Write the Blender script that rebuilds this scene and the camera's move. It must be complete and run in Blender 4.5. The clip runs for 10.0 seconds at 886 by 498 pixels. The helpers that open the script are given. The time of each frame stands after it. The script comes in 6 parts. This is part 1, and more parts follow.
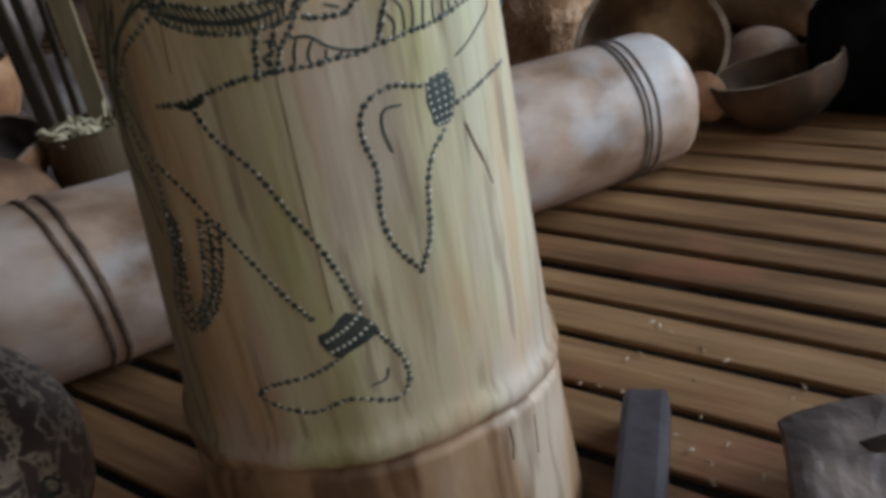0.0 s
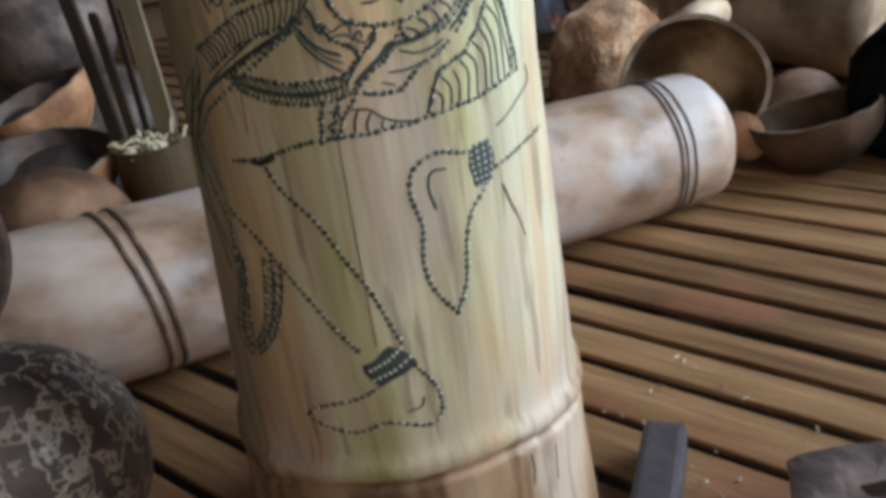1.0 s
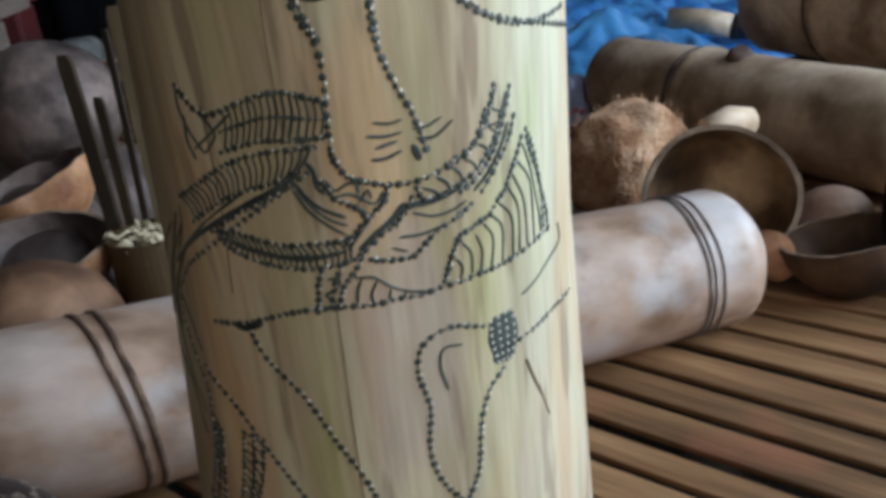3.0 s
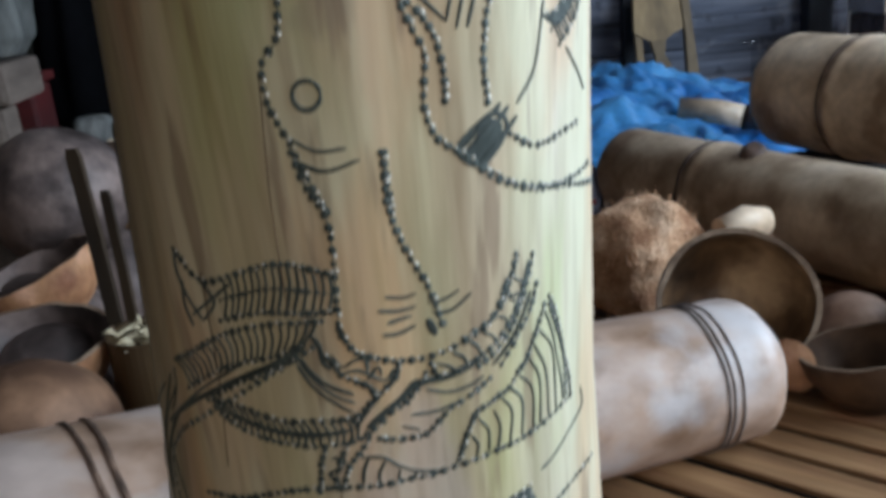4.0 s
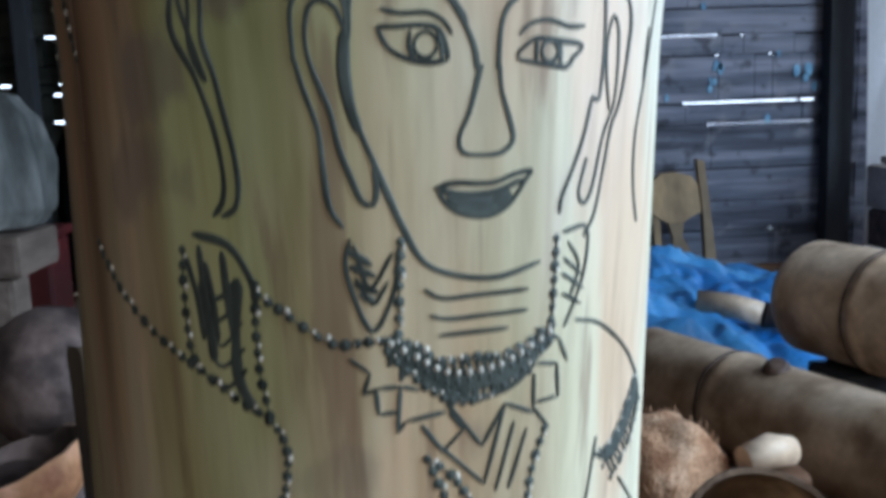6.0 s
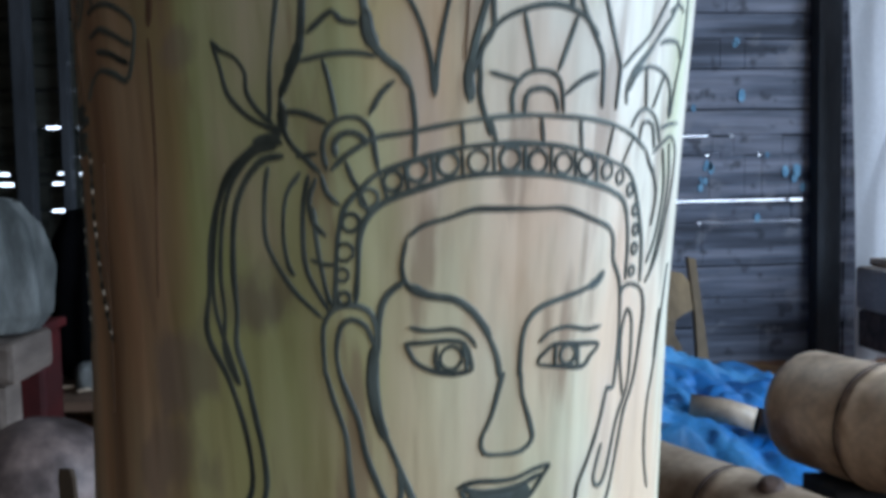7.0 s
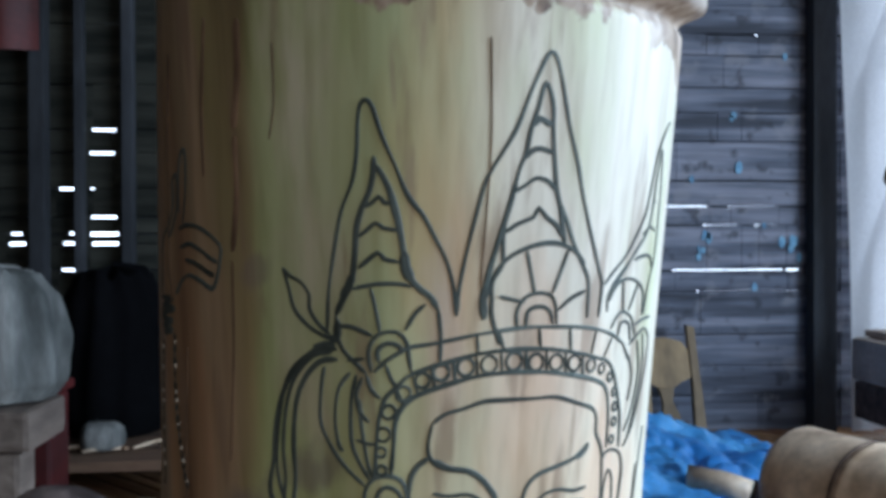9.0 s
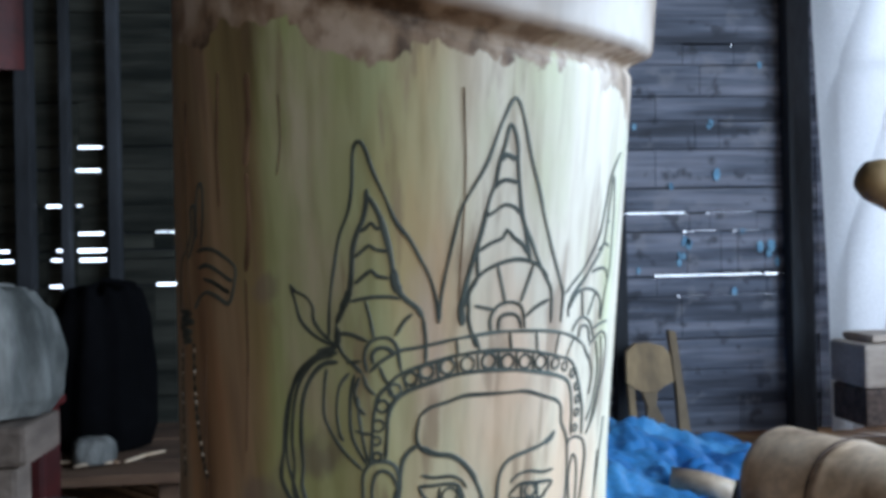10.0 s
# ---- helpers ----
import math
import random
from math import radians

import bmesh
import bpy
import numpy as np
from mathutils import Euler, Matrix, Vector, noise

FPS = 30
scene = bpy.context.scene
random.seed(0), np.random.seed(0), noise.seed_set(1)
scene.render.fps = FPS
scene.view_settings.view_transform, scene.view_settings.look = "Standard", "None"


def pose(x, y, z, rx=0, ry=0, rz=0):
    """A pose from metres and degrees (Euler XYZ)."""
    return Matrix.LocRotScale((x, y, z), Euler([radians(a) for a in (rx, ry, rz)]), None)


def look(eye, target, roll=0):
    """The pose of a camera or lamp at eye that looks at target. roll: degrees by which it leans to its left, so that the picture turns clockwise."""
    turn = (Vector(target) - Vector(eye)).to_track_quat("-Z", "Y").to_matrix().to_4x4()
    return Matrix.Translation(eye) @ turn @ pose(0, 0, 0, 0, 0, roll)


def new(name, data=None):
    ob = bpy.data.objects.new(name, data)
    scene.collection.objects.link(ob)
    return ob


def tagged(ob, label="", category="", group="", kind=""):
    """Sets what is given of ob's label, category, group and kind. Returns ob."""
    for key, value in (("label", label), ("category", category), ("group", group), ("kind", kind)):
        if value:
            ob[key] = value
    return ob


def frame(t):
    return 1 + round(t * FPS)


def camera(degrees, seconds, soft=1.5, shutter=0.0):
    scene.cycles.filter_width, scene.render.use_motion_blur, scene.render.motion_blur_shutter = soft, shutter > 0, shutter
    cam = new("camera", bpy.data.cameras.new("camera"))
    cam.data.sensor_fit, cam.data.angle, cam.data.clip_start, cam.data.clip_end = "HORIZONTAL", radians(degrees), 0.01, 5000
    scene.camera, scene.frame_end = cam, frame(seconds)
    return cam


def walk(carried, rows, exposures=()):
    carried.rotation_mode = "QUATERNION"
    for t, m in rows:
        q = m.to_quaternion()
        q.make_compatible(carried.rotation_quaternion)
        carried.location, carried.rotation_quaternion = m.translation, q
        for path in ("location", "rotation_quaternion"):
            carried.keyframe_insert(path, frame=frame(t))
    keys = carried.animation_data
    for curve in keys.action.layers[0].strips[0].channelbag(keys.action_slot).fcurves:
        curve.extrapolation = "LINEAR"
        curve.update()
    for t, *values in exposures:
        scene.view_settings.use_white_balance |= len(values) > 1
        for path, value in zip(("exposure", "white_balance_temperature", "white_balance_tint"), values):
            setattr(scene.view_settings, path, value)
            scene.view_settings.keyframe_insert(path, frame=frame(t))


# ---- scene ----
cam = camera(52.0, 10.0, soft=4.0, shutter=0.5)
PATH = [
    (0.0, -0.0026, -0.3583, 0.3380, 62.19, 9.78, -11.94),
    (0.5, 0.0045, -0.4077, 0.3614, 63.79, 9.38, -9.09),
    (0.9, -0.0032, -0.3882, 0.3723, 62.60, 8.04, -8.61),
    (1.0, -0.0003, -0.3859, 0.3683, 63.15, 8.61, -8.19),
    (1.5, -0.0006, -0.3704, 0.3680, 65.07, 8.34, -7.39),
    (2.0, 0.0028, -0.3542, 0.3687, 65.80, 7.98, -7.23),
    (2.2, 0.0050, -0.3498, 0.3737, 66.41, 7.50, -6.89),
    (3.3, 0.0067, -0.3200, 0.3820, 68.47, 6.25, -6.66),
    (3.5, 0.0072, -0.3144, 0.3842, 69.27, 6.85, -6.55),
    (4.0, 0.0088, -0.3006, 0.4008, 72.17, 5.39, -5.87),
    (4.5, 0.0120, -0.2884, 0.4182, 74.92, 4.42, -5.72),
    (5.0, 0.0122, -0.2743, 0.4335, 77.05, 3.12, -4.64),
    (5.2, 0.0118, -0.2706, 0.4374, 77.84, 3.01, -4.01),
    (6.3, 0.0112, -0.2523, 0.4697, 82.80, 1.50, -4.67),
    (6.5, 0.0091, -0.2514, 0.4779, 83.99, 1.08, -4.59),
    (7.0, 0.0066, -0.2584, 0.4992, 86.13, 1.08, -4.93),
    (7.5, 0.0068, -0.2710, 0.5114, 87.37, 0.83, -5.05),
    (7.8, 0.0031, -0.2746, 0.5149, 88.24, 1.09, -4.91),
    (8.0, 0.0018, -0.2768, 0.5187, 88.17, 0.40, -4.67),
    (8.5, -0.0004, -0.2846, 0.5236, 88.72, 0.06, -4.83),
    (9.0, -0.0005, -0.2998, 0.5301, 89.53, 0.17, -4.83),
    (9.5, 0.0008, -0.3190, 0.5308, 89.87, 0.73, -5.28),
    (9.8, -0.0019, -0.3283, 0.5314, 90.12, 0.97, -5.59),
    (10.0, -0.0029, -0.3338, 0.5323, 90.12, 1.18, -5.78),
]
EXPOSURES = [(0.0, -0.32, 6700, 10), (0.5, 0.24, 6720, 10), (1.0, 0.30, 6750, 10), (2.0, 0.28, 6700, 10), (3.5, 0.17, 6480, 10), (5.0, 0.20, 6280, 10), (6.5, 0.17, 6000, 10), (8.5, 0.30, 6000, 10), (10.0, 0.30, 6150, 10)]
walk(cam, [(t, pose(x, y, z, rx, ry, rz)) for t, x, y, z, rx, ry, rz in PATH], EXPOSURES)

# ---- light ----
world = bpy.data.worlds.new("sky")
scene.world = world
world.use_nodes = True
wt = world.node_tree
sky = wt.nodes.new("ShaderNodeTexSky")
sky.sky_type, sky.sun_disc = "NISHITA", False
sky.sun_elevation, sky.sun_rotation = radians(55), radians(110)
wt.links.new(sky.outputs[0], wt.nodes["Background"].inputs[0])
wt.nodes["Background"].inputs[1].default_value = 0.05
sun_data = bpy.data.lights.new("sun", "SUN")
sun_data.energy, sun_data.angle, sun_data.color = 1.2, radians(12), (1.0, 0.96, 0.9)
sun_ob = new("sun", sun_data)
sun_ob.matrix_world = look((6, 1.5, 8), (0, 0, 0))


def opening_light(name, place, target, w, h, power, color):
    data = bpy.data.lights.new(name, "AREA")
    data.shape, data.size, data.size_y, data.energy, data.color = "RECTANGLE", w, h, power, color
    ob = new(name, data)
    ob.matrix_world = look(place, target)
    return ob


# daylight in the wide open side, and an added fill lamp behind
opening_light("daylight_side", (1.93, -0.25, 1.10), (0, 0.0, 0.62), 2.0, 1.5, 82, (0.658, 0.815, 0.985))
opening_light("daylight_back", (0.50, -2.12, 1.2), (0.0, 0.0, 0.4), 1.0, 1.5, 10.0, (0.93, 0.90, 0.85))

# ---- materials ----
def mat(name, a, b, rough=0.6, scale=8.0, stretch=(1, 1, 1), fine=60.0, bump=0.15, c=None, metal=0.0, island=False, detail=5.0, ramp=(0.35, 0.65), spec=0.5, vary=0.18):
    """A surface of two or three colours, mixed by coarse and fine noise, with relief."""
    m = bpy.data.materials.new(name)
    m.use_nodes = True
    nt = m.node_tree
    n, l = nt.nodes, nt.links
    bsdf = n["Principled BSDF"]
    bsdf.inputs["Roughness"].default_value, bsdf.inputs["Metallic"].default_value = rough, metal
    bsdf.inputs["Specular IOR Level"].default_value = spec
    tex, mp = n.new("ShaderNodeTexCoord"), n.new("ShaderNodeMapping")
    mp.inputs["Scale"].default_value = stretch
    l.new(tex.outputs["Object"], mp.inputs["Vector"])
    info = n.new("ShaderNodeObjectInfo")
    add = n.new("ShaderNodeVectorMath")
    mulv = n.new("ShaderNodeVectorMath")
    mulv.operation = "SCALE"
    mulv.inputs[0].default_value = (7.3, 3.1, 5.7)
    l.new(info.outputs["Random"], mulv.inputs["Scale"])
    l.new(mp.outputs[0], add.inputs[0])
    l.new(mulv.outputs[0], add.inputs[1])
    big, small = n.new("ShaderNodeTexNoise"), n.new("ShaderNodeTexNoise")
    big.inputs["Scale"].default_value, big.inputs["Detail"].default_value = scale, detail
    small.inputs["Scale"].default_value, small.inputs["Detail"].default_value = fine, 4.0
    l.new(add.outputs[0], big.inputs["Vector"])
    l.new(add.outputs[0], small.inputs["Vector"])
    cr = n.new("ShaderNodeValToRGB")
    cr.color_ramp.elements[0].position, cr.color_ramp.elements[1].position = ramp
    cr.color_ramp.elements[0].color, cr.color_ramp.elements[1].color = (*a, 1), (*b, 1)
    if c:
        e = cr.color_ramp.elements.new((ramp[0] + ramp[1]) / 2)
        e.color = (*c, 1)
    l.new(big.outputs[0], cr.inputs[0])
    grain = n.new("ShaderNodeMix")
    grain.data_type, grain.blend_type = "RGBA", "MULTIPLY"
    grain.inputs["Factor"].default_value = 0.55
    gr = n.new("ShaderNodeValToRGB")
    gr.color_ramp.elements[0].position, gr.color_ramp.elements[1].position = 0.3, 0.7
    gr.color_ramp.elements[0].color, gr.color_ramp.elements[1].color = (0.55, 0.52, 0.5, 1), (1, 1, 1, 1)
    l.new(small.outputs[0], gr.inputs[0])
    l.new(cr.outputs[0], grain.inputs[6])
    l.new(gr.outputs[0], grain.inputs[7])
    colour = grain.outputs[2]
    hsv = n.new("ShaderNodeHueSaturation")
    mr = n.new("ShaderNodeMapRange")
    mr.inputs["To Min"].default_value, mr.inputs["To Max"].default_value = 1 - vary, 1 + vary
    src = info.outputs["Random"]
    if island:
        src = n.new("ShaderNodeNewGeometry").outputs["Random Per Island"]
    l.new(src, mr.inputs["Value"])
    l.new(mr.outputs[0], hsv.inputs["Value"])
    l.new(colour, hsv.inputs["Color"])
    l.new(hsv.outputs[0], bsdf.inputs["Base Color"])
    bp = n.new("ShaderNodeBump")
    bp.inputs["Strength"].default_value, bp.inputs["Distance"].default_value = bump, 0.004
    l.new(small.outputs[0], bp.inputs["Height"])
    l.new(bp.outputs[0], bsdf.inputs["Normal"])
    return m


def trunk_wood():
    """Scraped bamboo: pale yellow green with long streaks, a green panel high up and a browner flank, partly painted
    shade.
    """
    m = bpy.data.materials.new("scraped_bamboo")
    m.use_nodes = True
    nt = m.node_tree
    n, l = nt.nodes, nt.links
    bsdf = n["Principled BSDF"]
    bsdf.inputs["Roughness"].default_value = 0.5
    tex = n.new("ShaderNodeTexCoord")
    sep = n.new("ShaderNodeSeparateXYZ")
    l.new(tex.outputs["Object"], sep.inputs[0])

    def math_node(op, a, b=None):
        k = n.new("ShaderNodeMath")
        k.operation = op
        for i, v in enumerate((a, b)):
            if v is None:
                continue
            if isinstance(v, (int, float)):
                k.inputs[i].default_value = v
            else:
                l.new(v, k.inputs[i])
        return k.outputs[0]

    def noise_node(scale, stretch, detail=4.0):
        mp, t = n.new("ShaderNodeMapping"), n.new("ShaderNodeTexNoise")
        mp.inputs["Scale"].default_value = stretch
        l.new(tex.outputs["Object"], mp.inputs["Vector"])
        t.inputs["Scale"].default_value, t.inputs["Detail"].default_value = scale, detail
        l.new(mp.outputs[0], t.inputs["Vector"])
        return t.outputs[0]

    def ramp(v, *stops):
        r = n.new("ShaderNodeValToRGB")
        r.color_ramp.elements[0].position, r.color_ramp.elements[0].color = stops[0][0], (*stops[0][1], 1)
        r.color_ramp.elements[1].position, r.color_ramp.elements[1].color = stops[-1][0], (*stops[-1][1], 1)
        for p, c in stops[1:-1]:
            r.color_ramp.elements.new(p).color = (*c, 1)
        l.new(v, r.inputs[0])
        return r.outputs[0]

    def mix(f, a, b, kind="MIX"):
        k = n.new("ShaderNodeMix")
        k.data_type, k.blend_type = "RGBA", kind
        if isinstance(f, (int, float)):
            k.inputs["Factor"].default_value = f
        else:
            l.new(f, k.inputs["Factor"])
        l.new(a, k.inputs[6])
        l.new(b, k.inputs[7])
        return k.outputs[2]

    def smooth(v, lo, hi, a=0.0, b=1.0):
        k = n.new("ShaderNodeMapRange")
        k.interpolation_type = "SMOOTHSTEP"
        l.new(v, k.inputs["Value"])
        for i, x in zip(("From Min", "From Max", "To Min", "To Max"), (lo, hi, a, b)):
            k.inputs[i].default_value = x
        return k.outputs[0]

    streak = noise_node(55, (1, 1, 0.05))
    broad = noise_node(14, (1, 1, 0.14))
    patch = noise_node(9, (1, 1, 0.6), 3.0)
    fine = noise_node(260, (1, 1, 0.06))
    up = math_node("SUBTRACT", sep.outputs[2], 0.17)
    out_x = math_node("SUBTRACT", sep.outputs[0], math_node("MULTIPLY", up, 0.037))
    out_y = math_node("ADD", sep.outputs[1], math_node("MULTIPLY", up, 0.113))
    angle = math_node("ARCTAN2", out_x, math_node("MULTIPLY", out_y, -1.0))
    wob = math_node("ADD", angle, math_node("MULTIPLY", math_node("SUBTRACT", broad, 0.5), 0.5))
    mid = noise_node(30, (1, 1, 0.035), 3.0)
    base = ramp(broad, (0.30, (0.50, 0.45, 0.26)), (0.44, (0.70, 0.65, 0.45)), (0.56, (0.69, 0.60, 0.42)), (0.70, (0.57, 0.55, 0.34)))
    tints = ramp(mid, (0.34, (0.74, 0.64, 0.48)), (0.46, (1, 1, 1)), (0.55, (0.94, 1.0, 0.84)), (0.66, (1.0, 0.88, 0.80)))
    streaks = ramp(streak, (0.3, (0.55, 0.45, 0.34)), (0.5, (1, 1, 1)), (0.72, (1.0, 0.90, 0.82)))
    col = mix(0.7, mix(0.5, base, tints, "MULTIPLY"), streaks, "MULTIPLY")
    high = smooth(sep.outputs[2], 0.40, 0.54)
    torn = math_node("ADD", angle, math_node("ADD", math_node("MULTIPLY", math_node("SUBTRACT", mid, 0.5), 0.35), math_node("MULTIPLY", math_node("SUBTRACT", patch, 0.5), 0.25)))
    pale = mix(math_node("MULTIPLY", smooth(wob, 0.25, 1.0, 0, 0.75), smooth(sep.outputs[2], 0.05, 0.3, 0.55, 1.0)), col, ramp(patch, (0.3, (0.66, 0.66, 0.47)), (0.7, (0.76, 0.73, 0.60))))
    ashen = mix(math_node("MULTIPLY", high, smooth(torn, 0.0, 0.30, 0, 0.75)), pale, ramp(streak, (0.3, (0.50, 0.44, 0.36)), (0.5, (0.68, 0.64, 0.56)), (0.7, (0.72, 0.70, 0.62))))
    green = mix(math_node("MULTIPLY", high, math_node("MULTIPLY", smooth(torn, -0.70, -0.60), smooth(torn, 0.25, -0.10, 0, 0.9))), ashen, ramp(patch, (0.3, (0.30, 0.37, 0.16)), (0.5, (0.40, 0.46, 0.24)), (0.7, (0.52, 0.52, 0.33))))
    brown = mix(math_node("MULTIPLY", smooth(torn, -0.55, -0.66), smooth(sep.outputs[2], 0.30, 0.50, 0.0, 0.85)), green, ramp(streak, (0.30, (0.12, 0.07, 0.042)), (0.44, (0.30, 0.20, 0.12)), (0.53, (0.27, 0.175, 0.10)), (0.61, (0.40, 0.25, 0.155)), (0.74, (0.46, 0.36, 0.26))))
    # side away from the window: shade painted in as a darker brown
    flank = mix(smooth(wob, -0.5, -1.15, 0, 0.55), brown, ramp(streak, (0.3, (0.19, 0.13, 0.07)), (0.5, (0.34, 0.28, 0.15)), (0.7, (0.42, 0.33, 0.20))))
    foot = mix(smooth(sep.outputs[2], 0.20, 0.11, 0, 0.45), flank, ramp(patch, (0.3, (0.40, 0.27, 0.17)), (0.7, (0.62, 0.50, 0.36))))
    stain = mix(smooth(noise_node(16, (1, 1, 0.14), 6.0), 0.56, 0.72, 0, 0.35), foot, ramp(streak, (0.3, (0.18, 0.12, 0.09)), (0.7, (0.34, 0.25, 0.18))))
    blotch = mix(0.7, stain, ramp(noise_node(24, (1, 1, 0.22), 5.0), (0.37, (0.76, 0.88, 0.62)), (0.46, (1, 1, 1)), (0.53, (1, 1, 1)), (0.62, (1.0, 0.74, 0.65))), "MULTIPLY")
    mottle = mix(smooth(noise_node(21, (1, 1, 0.3), 6.0), 0.53, 0.63, 0, 0.65), blotch, ramp(patch, (0.35, (0.56, 0.44, 0.37)), (0.65, (0.68, 0.62, 0.55))))
    fleck = mix(smooth(noise_node(120, (1, 1, 0.09), 5.0), 0.56, 0.66, 0, 0.6), mottle, ramp(broad, (0.3, (0.20, 0.13, 0.09)), (0.7, (0.30, 0.21, 0.14))))
    # a few dark smudges soaked into the wood
    def smudge(under, deg, z_, r, most):
        dx = math_node("MULTIPLY", math_node("SUBTRACT", angle, radians(deg)), 0.07)
        dz = math_node("SUBTRACT", sep.outputs[2], z_)
        far = math_node("SQRT", math_node("ADD", math_node("MULTIPLY", dx, dx), math_node("MULTIPLY", dz, dz)))
        ragged = math_node("ADD", far, math_node("MULTIPLY", math_node("SUBTRACT", noise_node(75, (1, 1, 0.45), 7.0), 0.5), r * 4.5))
        return mix(smooth(ragged, r, r * 0.3, 0, most), under, ramp(streak, (0.3, (0.13, 0.105, 0.10)), (0.7, (0.24, 0.20, 0.18))))

    for deg, z_, r, most in ((-21, 0.480, 0.0085, 0.65), (-34, 0.466, 0.008, 0.6), (-37, 0.449, 0.009, 0.5), (-33, 0.524, 0.005, 0.5), (17, 0.398, 0.006, 0.3), (-6, 0.392, 0.007, 0.25)):
        fleck = smudge(fleck, deg, z_, r, most)
    out = mix(0.42, fleck, ramp(fine, (0.3, (0.55, 0.48, 0.40)), (0.55, (1, 1, 1))), "MULTIPLY")
    # unscraped bark below the low node and above the high one, with a torn edge
    edge = math_node("ADD", math_node("MULTIPLY", math_node("SUBTRACT", noise_node(40, (1, 1, 1), 5.0), 0.5), 0.035), math_node("MULTIPLY", math_node("SUBTRACT", noise_node(150, (1, 1, 0.5), 3.0), 0.5), 0.016))
    over = smooth(math_node("ADD", math_node("ADD", sep.outputs[2], math_node("MULTIPLY", angle, 0.010)), edge), 0.5810, 0.5825)
    under = smooth(math_node("ADD", sep.outputs[2], math_node("MULTIPLY", edge, 0.35)), 0.1125, 0.1075)
    bark_spots = noise_node(58, (1, 1, 0.8), 8.0)
    bark_low = ramp(noise_node(22, (1, 1, 0.25), 7.0), (0.36, (0.14, 0.075, 0.04)), (0.45, (0.32, 0.185, 0.10)), (0.55, (0.43, 0.27, 0.16)), (0.66, (0.54, 0.42, 0.32)))
    bark_high = ramp(bark_spots, (0.37, (0.09, 0.058, 0.038)), (0.45, (0.33, 0.24, 0.165)), (0.53, (0.43, 0.34, 0.255)), (0.62, (0.56, 0.47, 0.385)))
    grime = ramp(noise_node(70, (1, 1, 0.12), 5.0), (0.36, (0.34, 0.26, 0.20)), (0.50, (1, 1, 1)))
    out = mix(over, mix(under, out, mix(0.85, bark_low, grime, "MULTIPLY")), mix(0.75, mix(0.2, bark_high, grime, "MULTIPLY"), ramp(noise_node(170, (1, 1, 0.7), 6.0), (0.38, (0.45, 0.36, 0.29)), (0.52, (1, 1, 1))), "MULTIPLY"))
    # smooth pale sheath above the high node
    ring_z = math_node("SUBTRACT", 0.607, math_node("MULTIPLY", math_node("COSINE", math_node("SUBTRACT", angle, 0.733)), 0.022))
    sheath = ramp(noise_node(34, (1, 1, 0.5), 7.0), (0.34, (0.26, 0.19, 0.14)), (0.44, (0.46, 0.40, 0.35)), (0.55, (0.54, 0.49, 0.45)), (0.68, (0.61, 0.58, 0.56)))
    out = mix(smooth(math_node("SUBTRACT", sep.outputs[2], ring_z), 0.0, 0.0012, 0, 0.85), out, sheath)
    l.new(out, bsdf.inputs["Base Color"])
    bp = n.new("ShaderNodeBump")
    bp.inputs["Strength"].default_value, bp.inputs["Distance"].default_value = 0.3, 0.002
    l.new(streak, bp.inputs["Height"])
    l.new(bp.outputs[0], bsdf.inputs["Normal"])
    return m


M_TRUNK = trunk_wood()
M_INK = mat("black_ink", (0.030, 0.045, 0.040), (0.085, 0.108, 0.098), 0.6, 60)
M_CHIP = mat("pale_chip", (0.70, 0.68, 0.58), (0.84, 0.82, 0.74), 0.8, 60)
M_CRACK = mat("dark_crack", (0.10, 0.06, 0.035), (0.20, 0.13, 0.08), 0.8, 60)
M_POLE = mat("dried_bamboo", (0.25, 0.14, 0.08), (0.64, 0.50, 0.43), 0.42, 17, (0.6, 1, 1), 50, 0.2, c=(0.55, 0.37, 0.27), ramp=(0.34, 0.61), detail=9.0)
M_POLE_DULL = mat("dull_bamboo", (0.30, 0.19, 0.115), (0.76, 0.59, 0.43), 0.45, 12, (1, 1, 1), 80, 0.2, c=(0.60, 0.44, 0.30), detail=9.0)
M_TIE = mat("dark_groove", (0.06, 0.035, 0.025), (0.13, 0.08, 0.06), 0.7, 60)
M_TWINE = mat("brown_twine", (0.07, 0.04, 0.026), (0.20, 0.12, 0.08), 0.8, 60, (1, 1, 1), 300, 0.6)
M_SCORE = mat("grey_score", (0.16, 0.13, 0.12), (0.28, 0.24, 0.23), 0.7, 60)
M_SLAT = mat("floor_bamboo", (0.115, 0.057, 0.026), (0.385, 0.222, 0.108), 0.55, 20, (1, 1, 1), 95, 0.4, c=(0.245, 0.128, 0.059), spec=0.3, detail=9.0, ramp=(0.30, 0.70))
rot = M_SLAT.node_tree.nodes["Mapping"]
rot.vector_type = "TEXTURE"
rot.inputs["Rotation"].default_value = (0, 0, radians(-47.3))
rot.inputs["Scale"].default_value = (6.0, 0.6, 1.0)
M_DARK = mat("dark_earth", (0.018, 0.013, 0.010), (0.035, 0.026, 0.02), 0.95, 5, spec=0.1)
M_PLANK = mat("weathered_plank", (0.046, 0.051, 0.070), (0.27, 0.275, 0.33), 0.75, 14, (0.14, 1, 2.2), 60, 0.5, c=(0.135, 0.149, 0.195), detail=9.0, vary=0.05)
M_PLANK.node_tree.nodes["Vector Math.001"].inputs[0].default_value = (0.0, 0.0, 0.0)
# plank colour for the left corner, with its deep shade put in
M_PLANK_SHADED = mat("shaded_plank", (0.013, 0.015, 0.012), (0.055, 0.055, 0.044), 0.85, 9, (0.25, 1, 2.5), 60, 0.4, spec=0.2)
